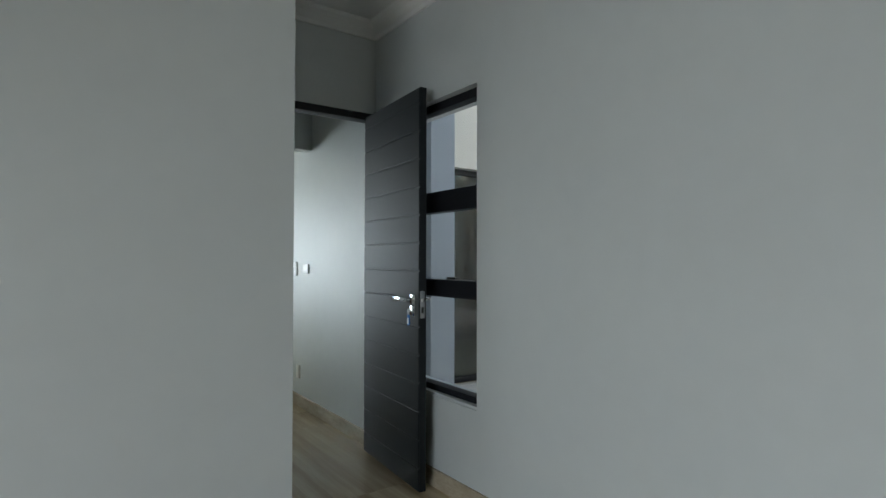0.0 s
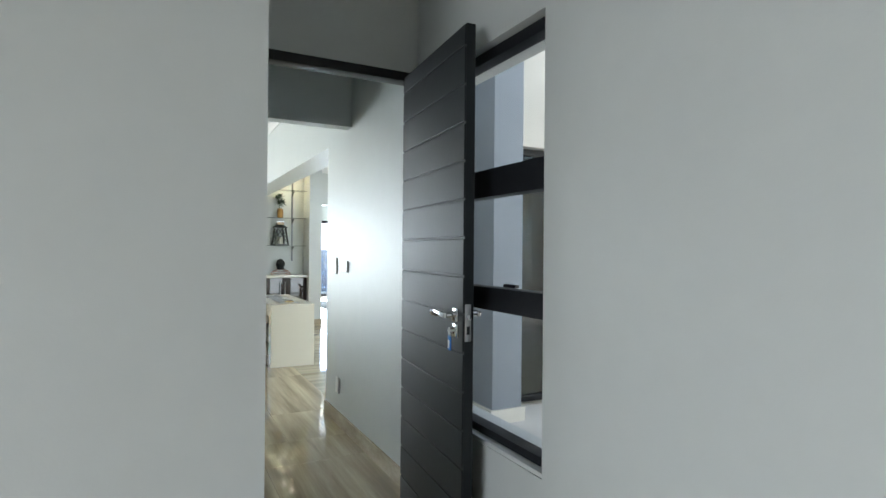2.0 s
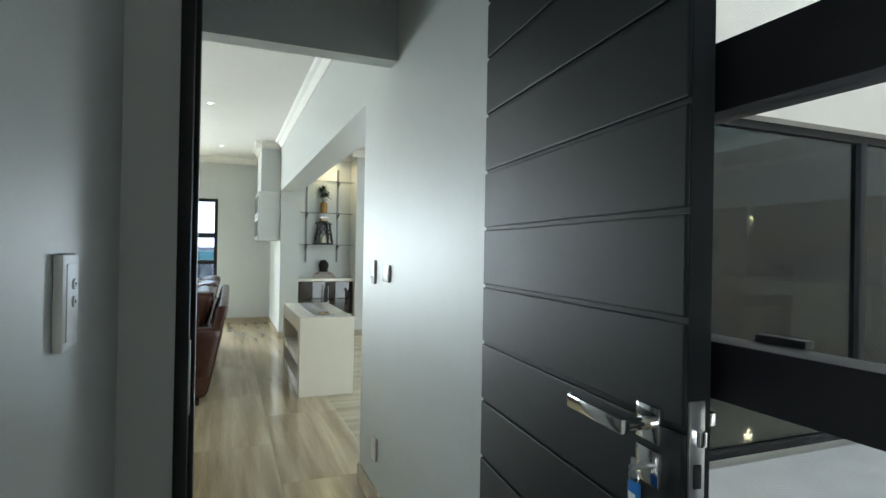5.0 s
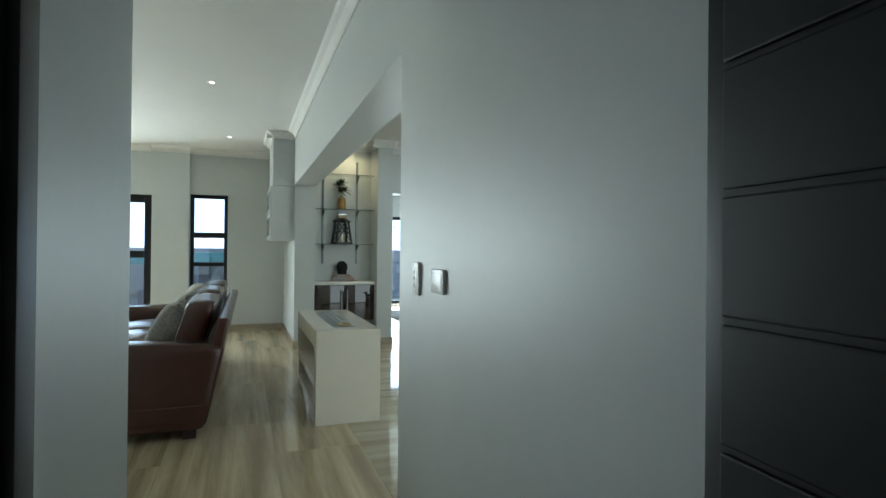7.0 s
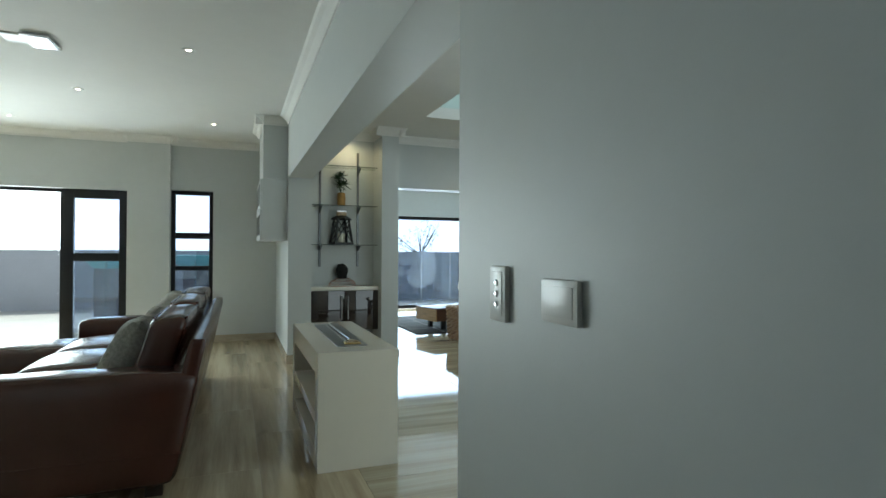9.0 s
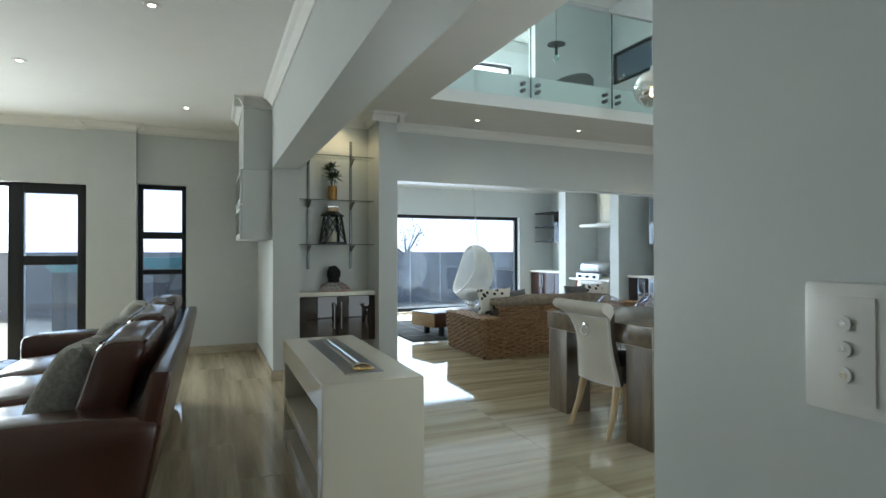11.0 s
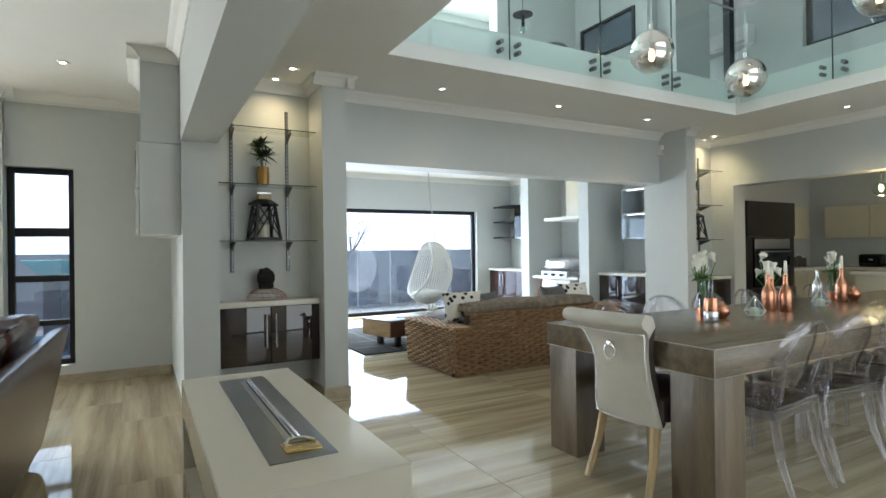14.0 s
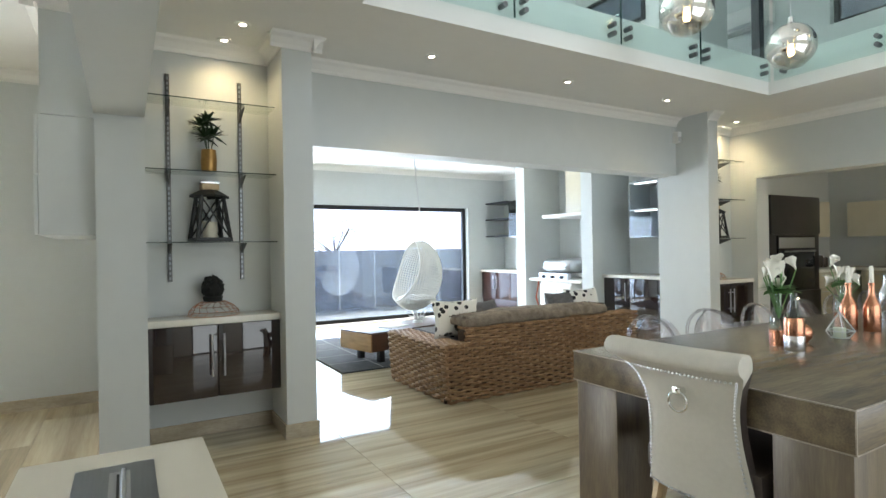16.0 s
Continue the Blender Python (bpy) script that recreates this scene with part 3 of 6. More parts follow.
part("bottom", B(0, CW, 0.10, CL - 0.10, 0.0, 0.10, bevel=0.002), CREAM, console)
part("back_panel", B(CW - 0.03, CW - 0.004, 0.10, CL - 0.10, 0.10, CH - 0.12), CREAM, console)
part("burner_plate", B(0.13, 0.305, 0.16, 1.17, CH, CH + 0.004, bevel=0.001), BURNERSTEEL, console, "brushed steel burner plate")
part("burner_channel", B(0.205, 0.250, 0.30, 1.11, CH + 0.004, CH + 0.006), STEEL, console)
part("burner_slot", B(0.221, 0.227, 0.32, 1.09, CH + 0.0058, CH + 0.0066), BLACK, console)
part("burner_rod", tube(bmesh.new(), [(0.236, 0.30, CH + 0.011), (0.236, 1.10, CH + 0.011)], 0.006), CHROME, console, "polished burner tube")
BRASS = material("brass", (0.70, 0.52, 0.22), 0.25, 1.0)
part("fuel_cap", B(0.18, 0.275, 0.20, 0.27, CH + 0.004, CH + 0.012, bevel=0.003), BRASS, console, "brass fuel cap")
part("snuffer", tube(bmesh.new(), [(0.185, 0.25, CH + 0.014), (0.205, 0.275, CH + 0.018), (0.245, 0.275, CH + 0.018), (0.270, 0.25, CH + 0.014)], 0.005), CHROME, console)

# ---- dining table ----
table = thing("dining_table", at(3.43, 6.22), "grey-brown stained wooden dining table with block legs", "table")
TL, TW, TH = 4.1, 1.08, 0.73
part("tabletop", B(0, TL, 0, TW, TH - 0.125, TH, bevel=0.005), TABLEWOOD, table)
for x in (0.012, TL - 0.222):
    for y in (0.012, TW - 0.232):
        part("leg", B(x, x + 0.21, y, y + 0.22, 0, TH - 0.125, bevel=0.005), LEGWOOD, table)

WORN = material("worn_pale_wood_edge", (0.36, 0.30, 0.24), 0.4, vary=0.2, scale=12)
for a, b in (((0, 0, TH), (TL, 0, TH)), ((0, 0, TH), (0, TW, TH)), ((0, 0, TH - 0.125), (TL, 0, TH - 0.125)), ((0, 0, TH - 0.125), (0, TW, TH - 0.125)), ((0, 0, TH - 0.125), (0, 0, TH)), ((0.014, 0.014, 0), (0.014, 0.014, TH - 0.125)), ((0.220, 0.014, 0), (0.220, 0.014, TH - 0.125)), ((0.014, TW - 0.014, 0), (0.014, TW - 0.014, TH - 0.125))):
    a, b = Vector(a), Vector(b)
    shift = Vector((0.0015, 0.0015, -0.0015 if a.z > 0.7 and b.z > 0.7 else 0.0))
    part("worn_edge", rod(bmesh.new(), a + shift, b + shift, 0.0028, n=6), WORN, table, "pale worn edge")

# ---- niche with shelves ----


def niche_unit(m, w, label, group):
    """A wall-hung cabinet with two doors and a pale top. Local x along the front, y to the back."""
    c = thing("wall_cabinet", m, label, "cabinet", group)
    part("body", B(0.004, w - 0.004, 0.03, 0.27, 0.30, 0.745), GLOSSBROWN, c)
    for i in (0, 1):
        d = part("door", B(0.005 + i * w / 2, (i + 1) * w / 2 - 0.003, 0.008, 0.028, 0.30, 0.745, bevel=0.002), GLOSSBROWN, c, "gloss dark brown door")
        x = w / 2 + (0.035 if i else -0.035)
        bm = rod(bmesh.new(), (x, -0.02, 0.43), (x, -0.02, 0.69), 0.006)
        for z in (0.47, 0.65):
            rod(bm, (x, -0.02, z), (x, 0.01, z), 0.005)
        part("handle", bm, STEEL, d, "steel bar handle")
    part("countertop", B(0.001, w - 0.001, -0.005, 0.27, 0.75, 0.79, bevel=0.003), QUARTZ, c, "cream quartz top")
    return c


niche_unit(at(1.83, 9.13), 0.77, "wall-hung gloss dark brown cabinet with a cream top", "niche cabinets")


GLASSEDGE = material("glass_edge", (0.035, 0.06, 0.055), 0.15)


def bracket_shelf(m, w, depth, label, group):
    s = thing("glass_shelf", m, label, "shelf", group)
    part("plate", B(0.004, w - 0.004, 0, depth, 0, 0.006, bevel=0.001), SHELFGLASS, s, smooth=False)
    part("front_edge", B(0.004, w - 0.004, -0.002, 0.0, 0, 0.006), GLASSEDGE, s, "dark green glass edge", smooth=False)
    for x in (0.142, 0.58):
        bm = bmesh.new()
        vs = [bm.verts.new((x + dx, y, z)) for dx in (-0.004, 0.004) for y, z in ((depth - 0.005, -0.003), (depth - 0.17, -0.003), (depth - 0.16, -0.012), (depth - 0.005, -0.07))]
        bm.faces.new(vs[:4]), bm.faces.new(vs[:3:-1])
        for i in range(4):
            bm.faces.new((vs[i], vs[(i + 1) % 4], vs[4 + (i + 1) % 4], vs[4 + i]))
        part("bracket", bm, UPRIGHTGREY, s, smooth=False)
    return s


def upright(m, h, group):
    u = thing("shelf_upright", m, "slotted steel shelf upright on the niche wall", "shelf upright", group)
    part("channel", B(-0.013, 0.013, -0.012, 0, 0, h, bevel=0.002), UPRIGHTGREY, u)
    bm = bmesh.new()
    for k in range(int(h / 0.032)):
        box(bm, -0.005, 0.005, -0.0135, -0.011, 0.012 + k * 0.032, 0.030 + k * 0.032)
    part("slot_strip", bm, BURNERSTEEL, u, smooth=False)
    return u


for x in (1.972, 2.41):
    upright(at(x, 9.40, 1.01), 1.33, "shelf uprights in the niche")
for z in (1.255, 1.697, 2.14):
    bracket_shelf(at(1.83, 9.17, z), 0.77, 0.225, "clear glass shelf on steel brackets in the niche", "glass shelves in the niche")


sideboard = thing("wooden_cabinet", at(0.19, 3.755), "dark wooden cabinet with an overhanging top against the wall", "cabinet")
part("body", B(0, 0.47, 0, 0.30, 0.0, 1.235, bevel=0.006), GLOSSBROWN, sideboard)
part("cabinet_top", B(-0.03, 0.505, 0, 0.335, 1.235, 1.27, bevel=0.010), LEGWOOD, sideboard)
for x in (0.01, 0.24):
    d = part("door", B(x, x + 0.22, 0.30, 0.318, 0.10, 1.20, bevel=0.003), LEGWOOD, sideboard)
    part("knob", rod(bmesh.new(), (0.215 if x < 0.1 else 0.255, 0.318, 0.7), (0.215 if x < 0.1 else 0.255, 0.34, 0.7), 0.012), STEEL, d)

# ---- cornices and skirtings ----


def run_profile(bm, a, b, inward, profile):
    """A moulding from a to b; inward: the direction away from the wall; profile: (out, up) pairs."""
    a, b, n = Vector(a), Vector(b), Vector(inward)
    ring = [[bm.verts.new(p + n * o + Vector((0, 0, u))) for o, u in profile] for p in (a, b)]
    k = len(profile)
    for i in range(k):
        bm.faces.new((ring[0][i], ring[0][(i + 1) % k], ring[1][(i + 1) % k], ring[1][i]))
    bm.faces.new(ring[0]), bm.faces.new(ring[1][::-1])
    return bm


COVE = [(0, 0), (0, -0.085), (0.012, -0.085), (0.018, -0.062), (0.045, -0.03), (0.072, -0.016), (0.078, -0.008), (0.085, 0)]


def cornice(name, runs, z, label):
    bm = bmesh.new()
    for (x0, y0), (x1, y1), n in runs:
        run_profile(bm, (x0, y0, z), (x1, y1, z), (*n, 0), COVE)
    return tagged(part(name, bm, CEILING, smooth=False), label, "cornice", kind="structure")


cornice("cornice_lounge", [((1.587, 3.84), (1.587, 9.0), (-1, 0)), ((1.36, 10.75), (0.30, 10.75), (0, -1)), ((0.39, 10.66), (-0.26, 10.66), (0, -1)), ((0.30, 10.75), (0.30, 10.6), (1, 0)), ((-0.17, 10.6), (-0.17, 10.75), (-1, 0)), ((-0.17, 10.75), (-4.2, 10.75), (0, -1)), ((1.34, 9.03), (1.34, 10.0), (-1, 0)), ((1.26, 9.11), (1.59, 9.11), (0, -1)), ((-4.2, 3.74), (1.58, 3.74), (0, 1)), ((-4.2, 10.75), (-4.2, 3.74), (1, 0))], HL, "white plaster cove cornice round the lounge")
cornice("cornice_dining", [((2.793, 9.38), (6.965, 9.38), (0, -1)), ((2.53, 9.0), (2.863, 9.0), (0, -1)), ((2.6, 9.0), (2.6, 9.4), (-1, 0)), ((2.793, 8.93), (2.793, 9.38), (1, 0)), ((1.83, 9.40), (2.6, 9.40), (0, -1)), ((8.05, 4.02), (8.05, 9.44), (-1, 0)), ((7.13, 9.44), (8.05, 9.44), (0, -1)), ((6.965, 9.0), (7.13, 9.0), (0, -1))], HD, "white plaster cove cornice round the dining room")
cornice("cornice_patio", [((1.83, 14.0), (8.05, 14.0), (0, -1)), ((8.05, 14.0), (8.05, 9.62), (-1, 0))], HD, "white plaster cornice in the patio room")
cornice("cornice_hall", [((1.58, -2.6), (1.58, 2.724), (-1, 0)), ((0.72, 2.724), (1.58, 2.724), (0, -1)), ((0.72, 1.8), (0.72, 2.724), (1, 0)), ((-2.6, 1.8), (0.72, 1.8), (0, -1))], H, "white plaster cornice in the hall")

SK = 0.09


def skirting(name, runs, label):
    bm = bmesh.new()
    for (x0, y0), (x1, y1), n in runs:
        run_profile(bm, (x0, y0, 0.0), (x1, y1, 0.0), (*n, 0), [(0, 0), (0, SK), (0.010, SK), (0.013, SK - 0.003), (0.013, 0)])
    return tagged(part(name, bm, SKIRT, smooth=False), label, "skirting", kind="structure")


skirting("baseboard_hall", [((1.58, -2.6), (1.58, 2.68), (-1, 0)), ((1.58, 2.80), (1.58, 4.30), (-1, 0)), ((1.58, 4.30), (1.82, 4.30), (0, 1)), ((-2.6, 1.8), (0.72, 1.8), (0, -1)), ((0.72, 1.8), (0.72, 2.68), (1, 0)), ((0.76, 2.80), (0.76, 3.74), (1, 0))], "beige tile skirting in the hall")
skirting("baseboard_lounge", [((1.59, 9.0), (1.59, 10.75), (-1, 0)), ((1.59, 9.0), (1.83, 9.0), (0, -1)), ((0.30, 10.75), (1.59, 10.75), (0, -1)), ((-0.17, 10.66), (0.30, 10.66), (0, -1)), ((-4.2, 3.74), (0.76, 3.74), (0, 1))], "beige tile skirting in the lounge")
skirting("baseboard_dining", [((1.83, 9.40), (2.6, 9.40), (0, -1)), ((1.83, 9.0), (1.83, 9.40), (1, 0)), ((2.6, 9.0), (2.6, 9.40), (-1, 0)), ((2.587, 9.0), (2.806, 9.0), (0, -1)), ((2.793, 9.0), (2.793, 9.62), (1, 0)), ((6.965, 9.0), (6.965, 9.62), (-1, 0)), ((6.965, 9.0), (7.13, 9.0), (0, -1)), ((7.22, 14.0), (8.05, 14.0), (0, -1))], "beige tile skirting in the dining room")

# ---- switches, sockets and small fittings ----


def wall_plate(name, m, w, h, label, category, buttons=0):
    """A bevelled plate in the local xz plane that faces local -y."""
    p = thing(name, m, label, category)
    part("plate", B(-w / 2, w / 2, -0.012, 0, -h / 2, h / 2, bevel=0.005), WHITE, p)
    part("inset", B(-w / 2 + 0.012, w / 2 - 0.012, -0.0135, -0.011, -h / 2 + 0.012, h / 2 - 0.012, bevel=0.001), WHITE, p)
    for k in range(buttons):
        b = part("button", rod(bmesh.new(), (0, -0.016, 0.022 - 0.022 * k), (0, -0.012, 0.022 - 0.022 * k), 0.0068), WHITE, p)
        part("indicator", rod(bmesh.new(), (0, -0.0166, 0.022 - 0.022 * k), (0, -0.016, 0.022 - 0.022 * k), 0.0026), CHROME, b)
    return p


wall_plate("light_switch", at(1.58, 4.068, 1.088, -90), 0.072, 0.114, "white three-button light switch on the corridor wall", "light switch", 3)
wall_plate("blank_plate", at(1.58, 3.842, 1.09, -90), 0.11, 0.075, "white blank cover plate on the corridor wall", "cover plate")
wall_plate("socket_plate", at(1.58, 3.99, 0.268, -90), 0.07, 0.105, "white cover plate low on the corridor wall", "cover plate")
wall_plate("light_switch", at(0.72, 2.32, 1.12, 90), 0.075, 0.12, "white light switch beside the door frame", "light switch", 2)

WARM = (1.0, 0.76, 0.44)
BULB = glow("downlight_glow", (1.0, 0.86, 0.66), 14.0)


def downlight(x, y, z):
    d = thing("downlight", at(x, y, z), "white recessed ceiling downlight, switched on", "downlight", "recessed downlights")
    part("trim_ring", lathe(bmesh.new(), [(0.021, 0.0), (0.022, -0.006), (0.043, -0.006), (0.048, -0.001), (0.048, 0.0)], 20), WHITE, d)
    part("lens", lathe(bmesh.new(), [(0.0, -0.003), (0.020, -0.003), (0.020, 0.0), (0.0, 0.0)], 16), BULB, d, "glowing warm white lens")
    return d


for x, y in ((2.36, 8.95), (2.35, 7.47), (2.30, 9.26), (3.64, 8.90), (4.94, 8.90), (6.20, 8.90), (7.72, 9.15), (7.62, 7.62), (7.80, 9.36), (7.62, 6.2)):
    downlight(x, y, HD)
for x, y in ((0.75, 7.31), (-0.24, 8.70), (-1.17, 10.06), (0.84, 9.68), (-1.29, 7.29), (0.75, 5.09)):
    downlight(x, y, HL)
for x, y in ((5.2, 11.0), (5.2, 12.9), (3.4, 11.0)):
    downlight(x, y, HD)
for x, y in ((2.30, 9.20), (7.80, 9.30)):
    spot = lamp("niche_spot", "SPOT", look((x, y, HD - 0.02), (x, y + 0.04, 0.8)), 11, WARM)
    spot.data.spot_size, spot.data.spot_blend, spot.data.shadow_soft_size = radians(140), 1.0, 0.05
for x, y in ((3.64, 8.90), (6.20, 8.90), (7.62, 7.62), (7.72, 9.15)):
    spot = lamp("ceiling_spot", "SPOT", look((x, y, HD - 0.02), (x, y, 0)), 12, WARM)
    spot.data.spot_size, spot.data.spot_blend, spot.data.shadow_soft_size = radians(100), 0.8, 0.03

grille = thing("ceiling_grille", at(-0.26, 7.50, HL), "square white ceiling air grille with two panels", "air grille")
part("grille_frame", B(-0.13, 0.03, -0.10, 0.08, -0.012, 0, bevel=0.003), WHITE, grille)
part("grille_frame", B(0.0, 0.17, -0.16, 0.12, -0.022, -0.010, bevel=0.003), WHITE, grille)
for k in range(5):
    part("slat", B(0.015, 0.155, -0.14 + k * 0.05, -0.11 + k * 0.05, -0.026, -0.021), STEEL, grille)

sensor = thing("alarm_sensor", at(6.93, 9.34, 2.36), "small white alarm sensor under the ceiling", "alarm sensor")
part("sensor_body", B(-0.03, 0.03, -0.04, 0.04, -0.06, 0.06, bevel=0.012), WHITE, sensor)
part("sensor_lens", B(-0.024, 0.024, -0.046, -0.038, -0.05, 0.0, bevel=0.008), material("milky_lens", (0.55, 0.55, 0.53), 0.2), sensor)

# upper cabinet and boxed column over the lounge end of the dividing wall
structure("bulkhead_box", [(1.34, 1.59, 9.11, 10.0, 1.955, HL)], PAINT, "white painted boxing above the wall cabinet", "bulkhead")
upper = thing("upper_cabinet", at(1.31, 9.10, 1.30), "white wall cabinet with two glazed doors", "cabinet")
part("body", B(0.02, 0.278, 0.0, 0.90, 0.0, 0.65, bevel=0.003), PAINT, upper)
for k, z in enumerate((0.005, 0.33)):
    d = part("door", B(0.0, 0.018, 0.005, 0.895, z, z + 0.315, bevel=0.002), PAINT, upper)
    part("door_pane", B(-0.003, 0.001, 0.06, 0.84, z + 0.05, z + 0.265), DARKPANE, d, smooth=False)
    part("handle", B(-0.014, -0.003, 0.40, 0.52, z + 0.018, z + 0.028, bevel=0.002), STEEL, d)

# ---- things in the niche ----
LEAF = material("dark_green_leaf", (0.035, 0.075, 0.030), 0.5, vary=0.3, scale=20, random_by_object=1)
BLACKLEAF = material("dark_moss", (0.012, 0.014, 0.012), 0.8, vary=0.3, scale=40, bump=0.6, bump_scale=120)
GOLD = material("gold_ceramic", (0.42, 0.24, 0.075), 0.3, 0.7, vary=0.15)
LANTERN = material("dark_zinc", (0.045, 0.048, 0.048), 0.45, 0.6, vary=0.25, scale=25, bump=0.2)
WAX = material("ivory_wax", (0.72, 0.68, 0.55), 0.5)


def blade(bm, m, length, width, droop, n=5):
    left, right = [], []
    for i in range(n + 1):
        t = i / n
        w = width * math.sin(math.pi * (0.12 + 0.88 * t)) * 0.5
        p = Vector((length * t, 0, -droop * t * t))
        left.append(bm.verts.new(m @ (p + Vector((0, w, 0.15 * w)))))
        right.append(bm.verts.new(m @ (p + Vector((0, -w, 0.15 * w)))))
    for i in range(n):
        bm.faces.new((left[i], left[i + 1], right[i + 1], right[i]))
    return bm


def potted_palm(m, label, group):
    p = thing("potted_plant", m, label, "plant", group)
    part("pot", lathe(bmesh.new(), [(0.0, 0.0), (0.040, 0.0), (0.046, 0.01), (0.050, 0.08), (0.044, 0.15), (0.038, 0.15), (0.040, 0.135), (0.0, 0.135)], 24), GOLD, p, "gold glazed pot")
    rnd = random.Random(5)
    for k, (dx, dy, top) in enumerate(((-0.035, 0.01, 0.30), (0.03, -0.01, 0.24), (0.0, 0.02, 0.34), (-0.02, -0.03, 0.22))):
        part("stem", tube(bmesh.new(), [(0, 0, 0.13), (dx * 0.5, dy * 0.5, top * 0.6), (dx, dy, top)], 0.0035, n=6), LEAF, p)
        bm = bmesh.new()
        for j in range(32):
            a = j * 2.399
            m2 = Matrix.Translation((dx, dy, top)) @ pose(0, 0, 0, 0, -60 + 10 * (j % 9), math.degrees(a))
            blade(bm, m2, rnd.uniform(0.075, 0.11), 0.022, 0.015)
        part("frond", bm, LEAF, p, smooth=False)
    return p


def lantern(m, label, group):
    l = thing("lantern", m, label, "lantern", group)
    part("base", B(-0.085, 0.085, -0.085, 0.085, 0.0, 0.022, bevel=0.004), LANTERN, l)
    part("roof", lathe(bmesh.new(), [(0.094, 0.255), (0.094, 0.268), (0.045, 0.30), (0.0, 0.30)], 4), LANTERN, l)
    for sx in (1, -1):
        for sy in (1, -1):
            part("corner_post", tube(bmesh.new(), [(sx * 0.075, sy * 0.075, 0.02), (sx * 0.050, sy * 0.050, 0.262)], 0.0105, n=6), LANTERN, l)
    for k in range(4):
        m2 = pose(0, 0, 0, 0, 0, 90 * k)
        for s in (1, -1):
            part("cross_bar", tube(bmesh.new(), [m2 @ Vector((-s * 0.072, -0.074, 0.025)), m2 @ Vector((s * 0.050, -0.052, 0.255))], 0.0045, n=6), LANTERN, l)
    part("cap_block", B(-0.04, 0.04, -0.03, 0.03, 0.30, 0.335, bevel=0.005), PALEWOOD, l)
    part("handle_bar", B(-0.045, 0.045, -0.02, 0.02, 0.337, 0.352, bevel=0.004), SILVER, l)
    part("candle", lathe(bmesh.new(), [(0, 0.022), (0.034, 0.022), (0.034, 0.115), (0.02, 0.112), (0, 0.112)], 20), WAX, l, "ivory pillar candle")
    return l


def moss_ball(m, label, group):
    b = thing("moss_ball", m, label, "ornament", group)
    bm = bmesh.new()
    bmesh.ops.create_icosphere(bm, subdivisions=4, radius=0.068, matrix=Matrix.Translation((0, 0, 0.155)))
    for v in bm.verts:
        d = (v.co - Vector((0, 0, 0.155))).normalized()
        v.co += d * ((0.016 if d.z > 0.1 else 0.004) * noise.noise(v.co * 60) + 0.006 * noise.noise(v.co * 150))
        v.co.z = 0.165 + (v.co.z - 0.155) * (1.22 if d.z > 0 else 1.05)
    part("moss", bm, BLACKLEAF, b)
    part("cup", lathe(bmesh.new(), [(0.0, 0.084), (0.055, 0.084), (0.062, 0.115), (0.0, 0.116)], 20), BLACKLEAF, b)
    return b


def wire_bowl(m, label, group):
    b = thing("wire_bowl", m, label, "bowl", group)
    prof = [(0.155, 0.0), (0.150, 0.025), (0.125, 0.055), (0.075, 0.084)]
    for r, z in prof:
        part("hoop", tube(bmesh.new(), [(r * math.cos(a * math.pi / 16), r * math.sin(a * math.pi / 16), z + 0.003) for a in range(32)], 0.0022, n=5, closed=True), COPPER, b)
    for k in range(18):
        a = k * math.pi / 9
        pts = [((r * math.cos(a + 0.18 * (i % 2))), r * math.sin(a + 0.18 * (i % 2)), z + 0.003) for i, (r, z) in enumerate(prof)]
        part("wire", tube(bmesh.new(), pts, 0.0018, n=5), COPPER, b)
    return b


potted_palm(at(2.20, 9.30, 1.704), "small palm in a gold pot on a glass shelf", "potted palms")
lantern(at(2.20, 9.29, 1.263, 8) @ Matrix.Diagonal((1.3, 1.3, 1.1, 1)), "dark metal candle lantern on a glass shelf", "lanterns")
wire_bowl(at(2.215, 9.29, 0.79), "upturned copper wire bowl on the niche counter", "wire bowls")
moss_ball(at(2.21, 9.29, 0.795), "dark moss ball in a cup on the wire bowl", "moss balls")

# the second niche beside the kitchen
niche_unit(at(7.135, 9.17), 0.91, "wall-hung dark brown cabinet in the far niche", "niche cabinets")
for x in (7.342, 7.78):
    upright(at(x, 9.44, 1.01), 1.33, "shelf uprights in the far niche")
for z in (1.255, 1.697, 2.14):
    bracket_shelf(at(7.2, 9.215, z), 0.77, 0.225, "clear glass shelf on brackets in the far niche", "glass shelves in the far niche")
potted_palm(at(7.52, 9.33, 1.704), "small palm in a gold pot in the far niche", "potted palms")
lantern(at(7.55, 9.32, 1.263, 8) @ Matrix.Diagonal((1.3, 1.3, 1.1, 1)), "dark metal candle lantern in the far niche", "lanterns")
wire_bowl(at(7.5, 9.34, 0.79), "upturned copper wire bowl in the far niche", "wire bowls")
moss_ball(at(7.5, 9.34, 0.795), "dark moss ball in the far niche", "moss balls")

# ---- dining chairs ----


SEATBROWN = material("dark_brown_velvet", (0.060, 0.045, 0.038), 0.8, vary=0.2, scale=12)


